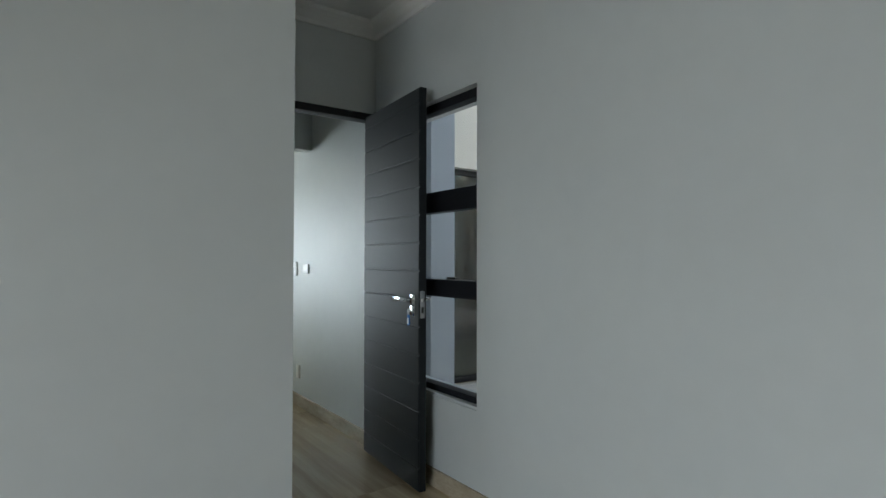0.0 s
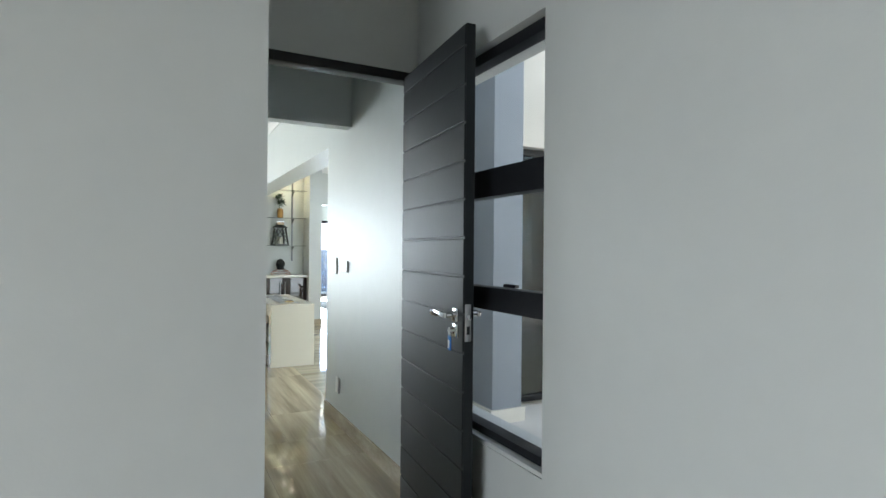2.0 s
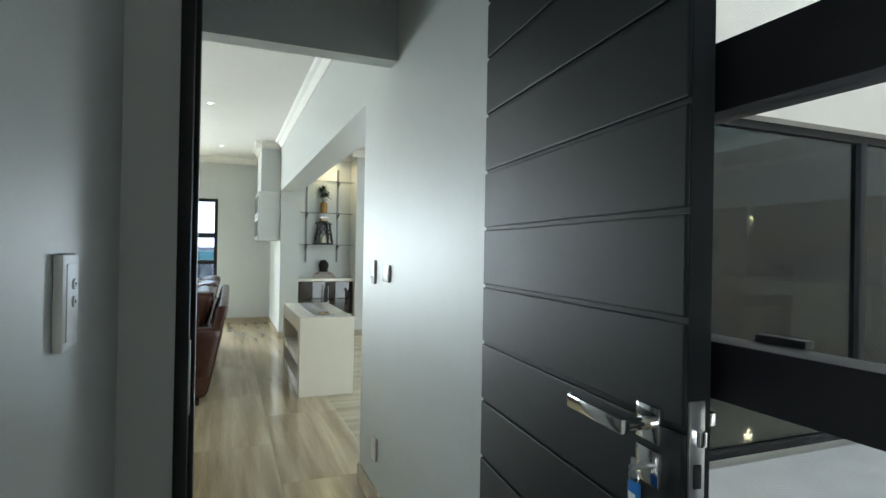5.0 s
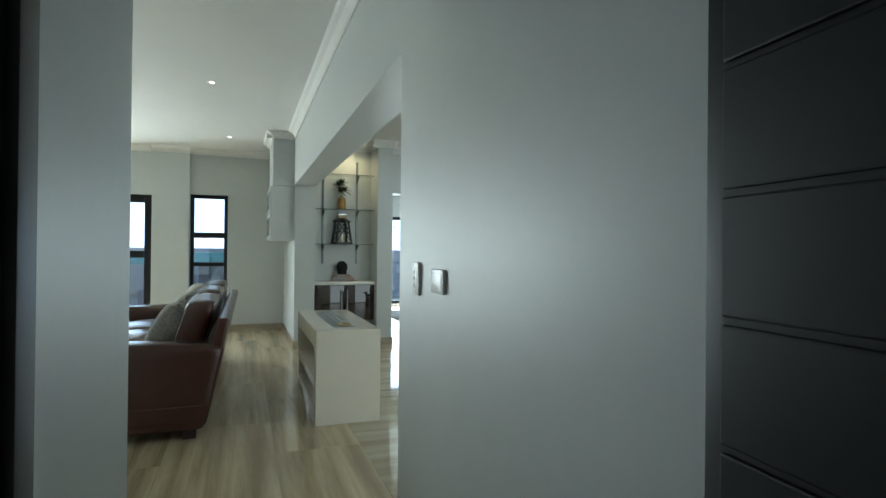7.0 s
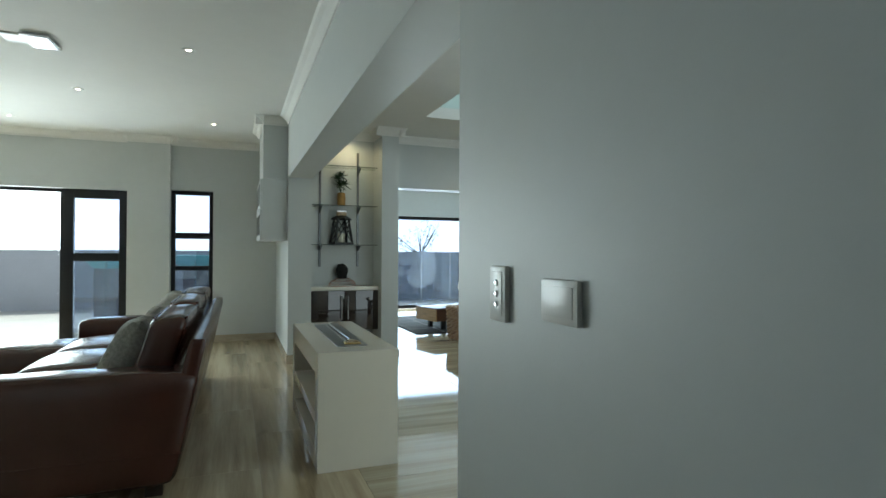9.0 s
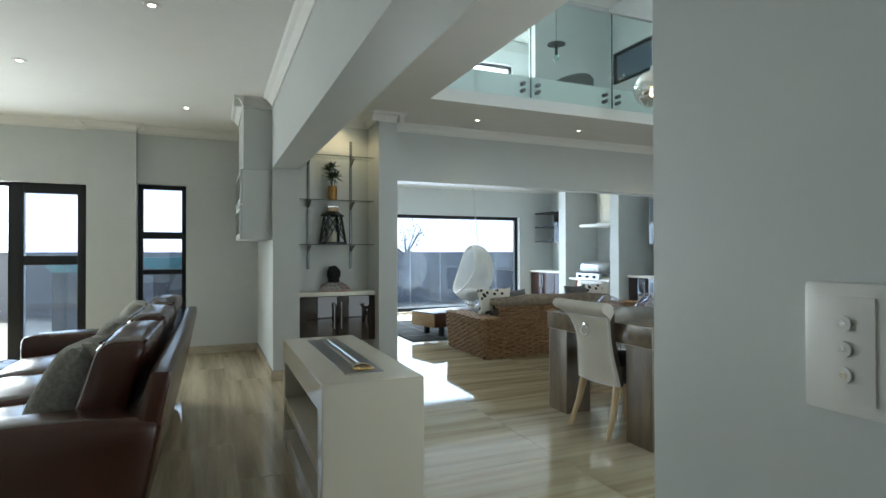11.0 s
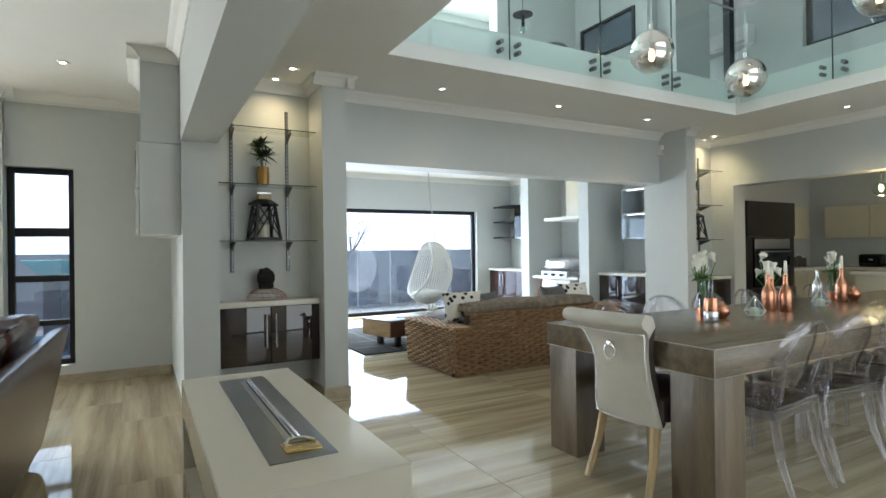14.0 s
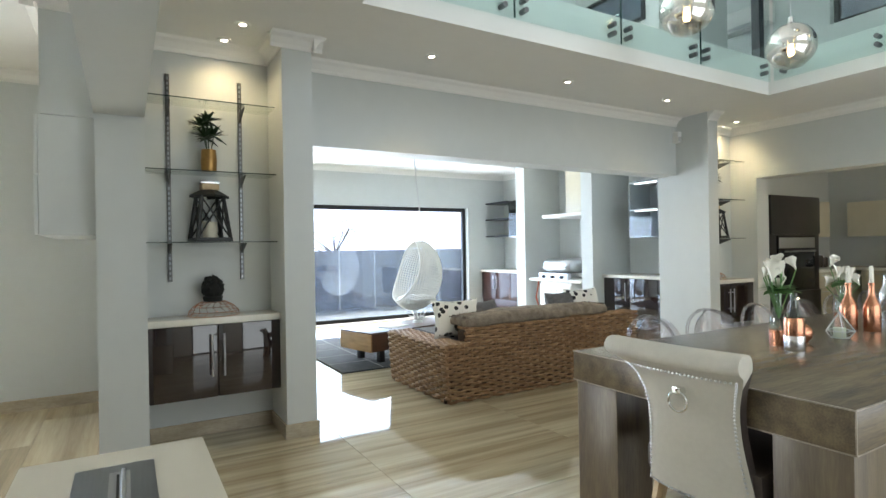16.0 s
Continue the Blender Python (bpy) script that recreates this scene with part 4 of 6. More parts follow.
def head_chair(m):
    """Local: the back faces -x, the seat reaches to +x, width along y."""
    c = thing("dining_chair", m, "cream linen dining chair with studded scroll back", "chair")

    # outer face from the foot up to the scroll, over it, and down the inner face: depth, height, half width
    key_points = [(0.004, 0.325, 0.200), (-0.012, 0.44, 0.184), (-0.024, 0.55, 0.170), (-0.038, 0.655, 0.172), (-0.068, 0.742, 0.200), (-0.118, 0.784, 0.230),
                  (-0.154, 0.802, 0.242), (-0.166, 0.826, 0.246), (-0.148, 0.852, 0.246), (-0.110, 0.862, 0.244), (-0.070, 0.848, 0.238), (-0.040, 0.800, 0.222),
                  (-0.010, 0.720, 0.188), (0.010, 0.62, 0.172), (0.028, 0.50, 0.178), (0.044, 0.34, 0.196)]

    def profile(s):
        """A smooth point along the outline, s from 0 to the number of key points less one."""
        i = max(0, min(len(key_points) - 2, int(s)))
        f = s - i
        p = [Vector(key_points[max(0, min(len(key_points) - 1, i + k))]) for k in (-1, 0, 1, 2)]
        return 0.5 * (2 * p[1] + (p[2] - p[0]) * f + (2 * p[0] - 5 * p[1] + 4 * p[2] - p[3]) * f * f + (3 * p[1] - p[0] - 3 * p[2] + p[3]) * f ** 3)

    def skin(s, v):
        """A point of the cover; v from -1 to 1 across, wrapping forward at the sides."""
        x, z, half = profile(s)
        wrap = (0.038 - 0.018 * min(1, max(0, (z - 0.33) / 0.5))) * abs(v) ** 2.6
        return Vector((x + wrap, v * half, z))

    n, q = 60, 18
    rows = []
    for j in range(-q // 2, q // 2 + 1):
        v = math.sin(math.pi / 2 * j / (q // 2))
        edge_in = max(0.0, (abs(v) - 0.90) / 0.10) ** 2
        ring = []
        for i in range(n + 1):
            p = skin(15 * i / n, v)
            mid = (p + skin(15 * (n - i) / n, v)) / 2
            ring.append(p.lerp(Vector((mid.x, p.y, p.z)), 0.35 * edge_in))
        rows.append(ring)
    outer, inner = bmesh.new(), bmesh.new()
    for a, b in zip(rows, rows[1:]):
        for i in range(n + 1):
            k = (i + 1) % (n + 1)
            side = outer if i < 44 else inner
            side.faces.new([side.verts.new(p) for p in (a[i], a[k], b[k], b[i])])
    for ring in (rows[0], rows[-1]):
        for i in range(n // 2):
            side = outer if ring[i].z > 0.735 else inner
            corners = list(dict.fromkeys((i, i + 1, n - i - 1, n - i)))
            if len(corners) > 2:
                side.faces.new([side.verts.new(ring[k]) for k in corners])
    for side in (outer, inner):
        bmesh.ops.remove_doubles(side, verts=side.verts[:], dist=0.0002)
    part("backrest", outer, LINEN, c)
    part("inner_back", inner, SEATBROWN, c, "dark brown velvet inner back")
    part("seat", S(0.03, 0.50, -0.222, 0.222, 0.335, 0.47, r=0.045, puff=0.03), SEATBROWN, c, "dark brown seat")
    spots = [skin(0.1 + 4.4 * i / 36, side * 0.93) + Vector((-0.003, side * 0.001, 0)) for i in range(37) for side in (1, -1)]
    for i in range(1, 28):
        v = (2 * i / 28 - 1) * 0.93
        spots.append(skin(4.5, v) + Vector((-0.003, 0, -0.002)))
        spots.append(skin(0.1, v) + Vector((-0.003, 0, 0)))
    bead = bmesh.new()
    bmesh.ops.create_icosphere(bead, subdivisions=1, radius=0.0048)
    bead_mesh = mesh_of("stud", bead, STEEL, True)
    for spot_place in spots:
        stud = new("stud", bead_mesh)
        stud.parent, stud.location = c, spot_place
    ring_part = part("ring_pull", tube(bmesh.new(), [(-0.072, 0.034 * math.cos(a * math.pi / 12), 0.668 + 0.034 * math.sin(a * math.pi / 12)) for a in range(24)], 0.0045, n=8, closed=True), CHROME, c, "chrome ring pull")
    part("ring_boss", B(-0.082, -0.046, -0.016, 0.016, 0.694, 0.716, bevel=0.005), CHROME, ring_part)
    for lx, ly, fx, fy in ((0.06, 0.155, -0.045, 0.185), (0.06, -0.155, -0.045, -0.185), (0.44, 0.2, 0.46, 0.2), (0.44, -0.2, 0.46, -0.2)):
        part("leg", tube(bmesh.new(), [(fx, fy, 0.0), ((fx + lx) / 2 + 0.01, (fy + ly) / 2, 0.17), (lx, ly, 0.35)], [0.016, 0.021, 0.027], n=8), PALEWOOD, c, "pale oak leg")
    return c


head_chair(at(3.378, 6.685, 0, 2))

CLEARPC = glass("clear_polycarbonate", (0.95, 0.945, 0.975), 0.015, base=0.075)
for node in CLEARPC.node_tree.nodes:
    if node.type == "MATH" and node.operation == "POWER":
        node.inputs[1].default_value = 2.0
solid = CLEARPC.node_tree.nodes.new("ShaderNodeBsdfGlass")
solid.inputs["Color"].default_value = (0.93, 0.92, 0.97, 1)
solid.inputs["IOR"].default_value = 1.45
blend = CLEARPC.node_tree.nodes.new("ShaderNodeMixShader")
blend.inputs[0].default_value = 0.2
outlet = CLEARPC.node_tree.nodes["Material Output"].inputs[0]
thin_look = outlet.links[0].from_socket
CLEARPC.node_tree.links.new(thin_look, blend.inputs[1])
CLEARPC.node_tree.links.new(solid.outputs[0], blend.inputs[2])
CLEARPC.node_tree.links.new(blend.outputs[0], outlet)


def ghost_chair(m):
    """Local: the back faces -y, the seat reaches to +y."""
    c = thing("clear_chair", m, "transparent moulded polycarbonate chair at the table", "chair", "transparent chairs round the table")
    bm = bmesh.new()
    grid = []
    for i in range(9):
        t = i / 8
        row = []
        for j in range(9):
            a = (j / 8 - 0.5) * math.pi
            u = math.sin(a)
            z = 0.50 + 0.31 * t
            half = 0.20 * math.sqrt(max(0.02, 1 - (2 * t - 1.0) ** 2 * 0.93)) if t > 0.45 else 0.13 + 0.07 * t / 0.45
            row.append(bm.verts.new((u * half, -0.02 - 0.09 * t + 0.05 * u * u, z)))
        grid.append(row)
    for i in range(8):
        for j in range(8):
            bm.faces.new((grid[i][j], grid[i][j + 1], grid[i + 1][j + 1], grid[i + 1][j]))
    bmesh.ops.solidify(bm, geom=bm.faces[:], thickness=0.009)
    part("backrest", bm, CLEARPC, c)
    rim = [(0.2 * math.cos(k * math.pi / 12), -0.06 - 0.055 * math.sin(k * math.pi / 12), 0.655 + 0.155 * math.sin(k * math.pi / 12)) for k in range(13)]
    part("rim", tube(bmesh.new(), [(0.15, -0.02, 0.50)] + rim + [(-0.15, -0.02, 0.50)], 0.009, n=8), CLEARPC, c)
    part("seat", S(-0.215, 0.215, -0.03, 0.40, 0.405, 0.435, r=0.014, puff=-0.01), CLEARPC, c)
    part("apron", S(-0.20, 0.20, -0.015, 0.385, 0.36, 0.408, r=0.012), CLEARPC, c)
    for s in (1, -1):
        part("arm", tube(bmesh.new(), [(s * 0.19, -0.06, 0.63), (s * 0.235, 0.06, 0.645), (s * 0.235, 0.20, 0.63), (s * 0.21, 0.26, 0.55), (s * 0.20, 0.26, 0.43)], [0.010, 0.013, 0.014, 0.012, 0.012], n=8), CLEARPC, c)
        part("back_leg", tube(bmesh.new(), [(s * 0.15, -0.02, 0.50), (s * 0.185, 0.0, 0.40), (s * 0.19, -0.03, 0.20), (s * 0.20, -0.10, 0.0)], [0.014, 0.024, 0.020, 0.013], n=8), CLEARPC, c)
        part("front_leg", tube(bmesh.new(), [(s * 0.19, 0.37, 0.41), (s * 0.195, 0.375, 0.2), (s * 0.19, 0.37, 0.0)], [0.024, 0.018, 0.012], n=8), CLEARPC, c)
    return c


first_ghost = ghost_chair(at(4.03, 6.24, 0, 6))
for k in range(1, 6):
    copy_thing(first_ghost, at(4.03 + 0.50 * k, 6.24 + 0.01 * (k % 2), 0, (-5, 4, 8, -3, 5)[k - 1]))
for k in range(6):
    copy_thing(first_ghost, at(4.14 + 0.50 * k, 7.38, 0, 180 + (4, -5, 3, 6, -2, 0)[k]))

# ---- things on the table ----
TZ = 0.73
BOTTLE = [(0.0, 0.0), (0.036, 0.0), (0.039, 0.006), (0.039, 0.115), (0.034, 0.14), (0.016, 0.175), (0.013, 0.20), (0.013, 0.235), (0.016, 0.238), (0.016, 0.246), (0.011, 0.247), (0.0, 0.24)]
VASEGLASS = glass("vase_glass", (0.82, 0.92, 0.90), base=0.10)
PETAL = material("white_petal", (0.78, 0.76, 0.68), 0.6, vary=0.05)


def bottle(x, y, mat, scale, label, candle=False):
    b = thing("bottle_vase", at(x, y, TZ), label, "bottle", "bottles on the table")
    part("bottle_body", lathe(bmesh.new(), [(r * scale, z * scale) for r, z in BOTTLE], 24), mat, b)
    if candle:
        bm = lathe(bmesh.new(), [(0.0, 0.235 * scale), (0.009, 0.235 * scale), (0.011, 0.27 * scale), (0.009, 0.33 * scale), (0.004, 0.335 * scale), (0.0, 0.335 * scale)], 10)
        part("candle", bm, PETAL, b, "white taper candle")
    return b


def lily(bm_leaf, bm_petal, base, tip, size, turn):
    tube(bm_leaf, [base, [(a + b) / 2 for a, b in zip(base, tip)], tip], 0.0028, n=5)
    m = Matrix.Translation(tip) @ pose(0, 0, 0, 25, 0, turn)
    rings = []
    for i in range(6):
        t = i / 5
        r = size * (0.10 + 0.75 * t ** 1.8)
        rings.append([bm_petal.verts.new(m @ Vector((r * math.cos(a * math.pi / 5), r * math.sin(a * math.pi / 5), size * 1.5 * t + (0.5 * size * t ** 3 if a in (0, 1, 9) else 0)))) for a in range(10)])
    for a, b in zip(rings, rings[1:]):
        for i in range(10):
            bm_petal.faces.new((a[i], a[(i + 1) % 10], b[(i + 1) % 10], b[i]))


def flower_vase(x, y, scale, label, blooms, seed):
    v = thing("flower_vase", at(x, y, TZ), label, "vase", "flower vases on the table")
    part("glass_bottle", lathe(bmesh.new(), [(r * scale, z * scale) for r, z in BOTTLE], 24), VASEGLASS, v, "clear glass bottle")
    part("copper_base", lathe(bmesh.new(), [(0.0, 0.0), (0.0395 * scale, 0.0), (0.0405 * scale, 0.008), (0.0405 * scale, 0.07 * scale), (0.0, 0.071 * scale)], 24), COPPER, v, "copper dipped base")
    rnd = random.Random(seed)
    leaf = bmesh.new()
    top = 0.24 * scale
    for k in range(blooms + 4):
        a = k * 2.4
        r = rnd.uniform(0.015, 0.09)
        tip = (r * math.cos(a), r * math.sin(a), top + rnd.uniform(-0.01, 0.11))
        petal = bmesh.new()
        lily(leaf, petal, (0, 0, top * 0.5), tip, rnd.uniform(0.026, 0.040), math.degrees(a) - 90)
        part("bloom", petal, PETAL, v, "white lily bloom")
    for k in range(24):
        a = k * 2.0
        blade(leaf, Matrix.Translation((0, 0, top)) @ pose(0, 0, 0, 0, -15 - 5 * (k % 7), math.degrees(a)), rnd.uniform(0.05, 0.09), 0.050, 0.035)
    part("foliage", leaf, LEAFGREEN, v)
    return v


LEAFGREEN = material("fresh_green_leaf", (0.11, 0.25, 0.065), 0.45, vary=0.25, scale=15)


def copper_ball(x, y, r):
    b = thing("bud_vase", at(x, y, TZ), "round copper bud vase on the table", "vase", "round copper vases")
    part("vase_body", lathe(bmesh.new(), [(0.0, 0.0), (r * 0.5, 0.0)] + [(r * math.sin(a), r * 1.0 - r * math.cos(a)) for a in (0.6, 0.9, 1.2, 1.57, 1.9, 2.2, 2.5, 2.75)] + [(r * 0.28, r * 2.1), (r * 0.24, r * 2.25), (0.0, r * 2.2)], 24), COPPER, b)
    return b


def terrarium(x, y):
    t = thing("terrarium", at(x, y, TZ), "small geometric glass holder with a white candle", "candle holder", "glass candle holders")
    ring = [(0.062 * math.cos(k * math.pi / 2.5), 0.062 * math.sin(k * math.pi / 2.5), 0.035) for k in range(5)]
    foot = [(0.038 * math.cos(k * math.pi / 2.5), 0.038 * math.sin(k * math.pi / 2.5), 0.002) for k in range(5)]
    tip = (0, 0, 0.125)
    bm = bmesh.new()
    for k in range(5):
        for a, b in ((ring[k], ring[(k + 1) % 5]), (foot[k], foot[(k + 1) % 5]), (ring[k], foot[k]), (ring[k], tip)):
            tube(bm, [a, b], 0.0022, n=5)
    part("wire_edges", bm, STEEL, t)
    bm = bmesh.new()
    vs = [bm.verts.new(p) for p in ring] + [bm.verts.new(p) for p in foot] + [bm.verts.new(tip)]
    for k in range(1, 5):
        bm.faces.new((vs[k], vs[(k + 1) % 5], vs[10]))
        bm.faces.new((vs[k], vs[(k + 1) % 5], vs[5 + (k + 1) % 5], vs[5 + k]))
    part("panes", bm, VASEGLASS, t, smooth=False)
    part("candle", lathe(bmesh.new(), [(0, 0.003), (0.026, 0.003), (0.026, 0.048), (0.0, 0.047)], 18), WAX, t)
    return t


flower_vase(4.27, 6.87, 1.0, "clear glass bottle vase with white lilies", 8, 3)
silver = bottle(4.20, 6.77, VASEGLASS, 0.98, "clear glass bottle with copper and silver dipped base")
part("copper_band", lathe(bmesh.new(), [(0.0395, 0.05), (0.040, 0.055), (0.040, 0.115), (0.035, 0.138), (0.034, 0.137)], 24), COPPER, silver)
part("silver_band", lathe(bmesh.new(), [(0.0, 0.0), (0.037, 0.0), (0.0402, 0.006), (0.0402, 0.062), (0.0395, 0.063)], 24), SILVER, silver)
copper_ball(4.40, 6.84, 0.045)
terrarium(4.68, 6.81)
bottle(4.98, 6.90, COPPER, 1.0, "copper painted bottle with a taper candle", True)
bottle(5.04, 6.82, COPPER, 1.0, "copper painted bottle with a taper candle", True)
bottle(5.11, 6.95, COPPER, 0.85, "short copper painted bottle with a taper candle", True)
flower_vase(5.19, 7.02, 0.92, "glass bottle vase with pale blooms", 5, 9)
terrarium(5.58, 6.88)
bottle(6.00, 6.94, COPPER, 1.05, "tall copper painted bottle with a taper candle", True)
bottle(6.10, 7.16, SILVER, 0.95, "silver painted bottle on the table")
flower_vase(6.06, 7.04, 0.95, "glass bottle vase with white lilies and leaves", 5, 12)
copper_ball(6.20, 6.95, 0.05)

# ---- wicker sofa, woven strand by strand ----
wicker = thing("wicker_sofa", at(3.80, 9.07), "woven natural rattan sofa with loose cushions", "sofa")
DARKCORE = material("dark_rattan_core", (0.06, 0.035, 0.018), 0.8, vary=0.2)
part("seat_frame", B(0.065, 2.12, 0.03, 1.0, 0.03, 0.36, bevel=0.01), DARKCORE, wicker)
part("back_frame", B(0.22, 2.12, 0.03, 0.17, 0.30, 0.545, bevel=0.02), DARKCORE, wicker)
part("arm_frame", B(0.03, 0.22, 0.03, 1.0, 0.30, 0.43, bevel=0.02), DARKCORE, wicker)


def weave(a, b, z, phase, r=0.0180, pitch=0.075, out=(0, -1)):
    """One rattan strand from a to b at height z, in front of and behind the stakes by turns."""
    a, b = Vector((*a, z)), Vector((*b, z))
    length = (b - a).length
    n = max(8, int(length / pitch * 4))
    pts = []
    for i in range(n + 1):
        t = i / n
        s = math.sin(t * length / pitch * math.pi + phase * math.pi)
        p = a.lerp(b, t) + Vector((out[0], out[1], 0)) * 0.015 * s
        p.z += 0.003 * noise.noise(Vector((t * 9, z * 40, phase)))
        pts.append(p)
    part("strand", tube(bmesh.new(), pts, r, n=6), RATTAN, wicker)


for k in range(23):
    z = 0.014 + k * 0.0245
    weave((0.20 if z > 0.435 else 0.042 * (1 - z / 0.44) ** 1.5, 0.015), (2.14, 0.015), z, k % 2, r=0.0122)
    if z < 0.44:
        weave((0.012 + 0.042 * (1 - z / 0.44) ** 1.5, 0.0), (0.012 + 0.030 * (1 - z / 0.44) ** 1.5, 1.02), z, (k + 1) % 2, r=0.0142, pitch=0.068, out=(-1, 0))
for k in range(9):
    weave((0.014 + k * 0.024, 0.0), (0.014 + k * 0.024, 1.02), 0.442 + 0.004 * math.sin(k), k % 2, r=0.0140, pitch=0.068, out=(0.4, 0))
for k in range(7):
    weave((0.22, 0.016 + k * 0.022), (2.14, 0.016 + k * 0.022), 0.562, k % 2, r=0.012, out=(0, 0.4))
for k in range(28):
    part("stake", rod(bmesh.new(), (0.0375 + k * 0.075, 0.02, 0.01), (0.0375 + k * 0.075, 0.02, 0.55 if k > 2 else 0.43), 0.008, n=6), RATTAN, wicker)
for x in (0.05, 2.08):
    for y in (0.06, 0.96):
        part("foot", rod(bmesh.new(), (x, y, 0), (x, y, 0.05), 0.022), DARKCORE, wicker)

THROW = material("taupe_fur_throw", (0.32, 0.27, 0.215), 0.95, vary=0.3, scale=16, second=(0.15, 0.12, 0.09), bump=0.6, bump_scale=160)
GREYCLOTH = material("grey_cloth", (0.16, 0.16, 0.165), 0.9, vary=0.2, scale=40, bump=0.3, bump_scale=300)


def dotted(name):
    mat = material(name, (0.75, 0.74, 0.70), 0.9, vary=0.03)
    nt = mat.node_tree
    cell = nt.nodes.new("ShaderNodeTexVoronoi")
    cell.inputs["Scale"].default_value = 17
    step = nt.nodes.new("ShaderNodeMath")
    step.operation = "GREATER_THAN"
    step.inputs[1].default_value = 0.36
    ramp = nt.nodes.new("ShaderNodeMix")
    ramp.data_type = "RGBA"
    ramp.inputs[6].default_value, ramp.inputs[7].default_value = (0.02, 0.02, 0.022, 1), (0.72, 0.71, 0.67, 1)
    coord = nt.nodes.new("ShaderNodeTexCoord")
    nt.links.new(coord.outputs["Object"], cell.inputs["Vector"])
    nt.links.new(cell.outputs["Distance"], step.inputs[0])
    nt.links.new(step.outputs[0], ramp.inputs[0])
    nt.links.new(ramp.outputs[2], nt.nodes["Principled BSDF"].inputs["Base Color"])
    return mat


DOTS = dotted("black_dot_linen")
throw = thing("throw_blanket", at(3.80, 9.07), "taupe throw draped along the wicker sofa back", "blanket")
bm = S(0.22, 1.75, -0.005, 0.30, 0.575, 0.655, r=0.035, puff=0.03, cuts=14)
for v in bm.verts:
    v.co.z += 0.022 * noise.noise(Vector((v.co.x * 4, v.co.y * 6, 0))) - 0.10 * max(0, 0.33 - v.co.x)
part("fabric", bm, THROW, throw)
rnd = random.Random(8)
fur = bmesh.new()
for k in range(5200):
    x, y = rnd.uniform(0.22, 1.75), rnd.uniform(-0.012, 0.30)
    z = 0.655 + 0.022 * noise.noise(Vector((x * 4, y * 6, 0))) - 0.10 * max(0, 0.33 - x) + 0.022 * (1 - ((x - 0.985) / 0.765) ** 2) * (1 - ((y - 0.147) / 0.153) ** 2)
    root = Vector((x, y, z - 0.012 - max(0.0, 0.03 - y) * rnd.uniform(0, 2.2)))
    tip = root + Vector((rnd.gauss(0, 0.012), rnd.gauss(-0.008, 0.010), rnd.uniform(0.012, 0.026)))
    side = Vector((rnd.gauss(0, 1), rnd.gauss(0, 1), 0)).normalized() * 0.0025
    fur.faces.new((fur.verts.new(root - side), fur.verts.new(root + side), fur.verts.new(tip)))
part("pile", fur, THROW, throw, smooth=False)
for x, y, z, turn, mat, lab, wd in ((0.33, 0.36, 0.60, -15, DOTS, "white cushion with black dots on the wicker sofa", 0.42), (0.62, 0.42, 0.57, 5, GREYCLOTH, "charcoal cloth cushion on the wicker sofa", 0.42), (1.55, 0.40, 0.60, 10, GREYCLOTH, "grey cloth cushion on the wicker sofa", 0.40), (1.82, 0.40, 0.62, -8, DOTS, "white cushion with black dots on the wicker sofa", 0.40)):
    c = thing("cushion", at(3.80 + x, 9.07 + y, z), lab, "cushion", "cushions on the wicker sofa")
    part("cover", pillow(bmesh.new(), wd, 0.34, 0.15, pose(0, 0, 0, 72, 0, turn)), mat, c)
seat_pad = thing("seat_cushion", at(3.80, 9.07), "grey seat cushion on the wicker sofa", "cushion")
part("pad", S(0.24, 2.1, 0.22, 1.0, 0.36, 0.47, r=0.05, puff=0.02), GREYCLOTH, seat_pad)

# ---- gallery balustrade over the void ----
STANDOFF = material("satin_steel", (0.22, 0.22, 0.23), 0.35, 1.0)
balustrade = thing("glass_balustrade", at(0, 0), "frameless glass balustrade round the gallery void", "balustrade")
joints = (2.93, 3.93, 4.92, 5.86, 6.88)
for a, b in zip(joints, joints[1:]):
    part("glass_panel", B(a + 0.006, b - 0.006, 8.305, 8.317, 2.675, 3.67, bevel=0.001), RAILGLASS, balustrade, smooth=False)
east = (8.28, 7.39, 6.4, 5.4, 4.4)
for a, b in zip(east, east[1:]):
    part("glass_panel", B(6.870, 6.882, b + 0.006, a - 0.006, 2.675, 3.67, bevel=0.001), RAILGLASS, balustrade, smooth=False)

EDGEGREEN = material("dark_green_glass_edge", (0.02, 0.06, 0.055), 0.2)
for x in joints[1:-1]:
    part("panel_edge", B(x - 0.004, x + 0.004, 8.306, 8.316, 2.68, 3.665), EDGEGREEN, balustrade, "dark green glass edge")
for y in east[1:-1]:
    part("panel_edge", B(6.871, 6.881, y - 0.004, y + 0.004, 2.68, 3.665), EDGEGREEN, balustrade, "dark green glass edge")


def standoff(a, b):
    p = part("standoff", rod(bmesh.new(), a, b, 0.019, n=12), STANDOFF, balustrade)
    return p


for x in joints[1:-1]:
    for s in (1, -1):
        for z in (2.745, 2.812):
            standoff((x + s * 0.085, 8.29, z), (x + s * 0.085, 8.35, z))
for x in (3.0, 6.80):
    for z in (2.745, 2.812):
        standoff((x, 8.29, z), (x, 8.35, z))
for z in (2.745, 2.812):
    standoff((6.855, 8.20, z), (6.92, 8.20, z))
for y in east[1:]:
    for s in (1, -1):
        for z in (2.745, 2.812):
            standoff((6.855, y + s * 0.09, z), (6.92, y + s * 0.09, z))
part("top_rail", rod(bmesh.new(), (2.93, 8.311, 3.675), (6.876, 8.311, 3.675), 0.011), STEEL, balustrade)
part("top_rail", rod(bmesh.new(), (6.876, 8.311, 3.675), (6.876, 4.4, 3.675), 0.011), STEEL, balustrade)

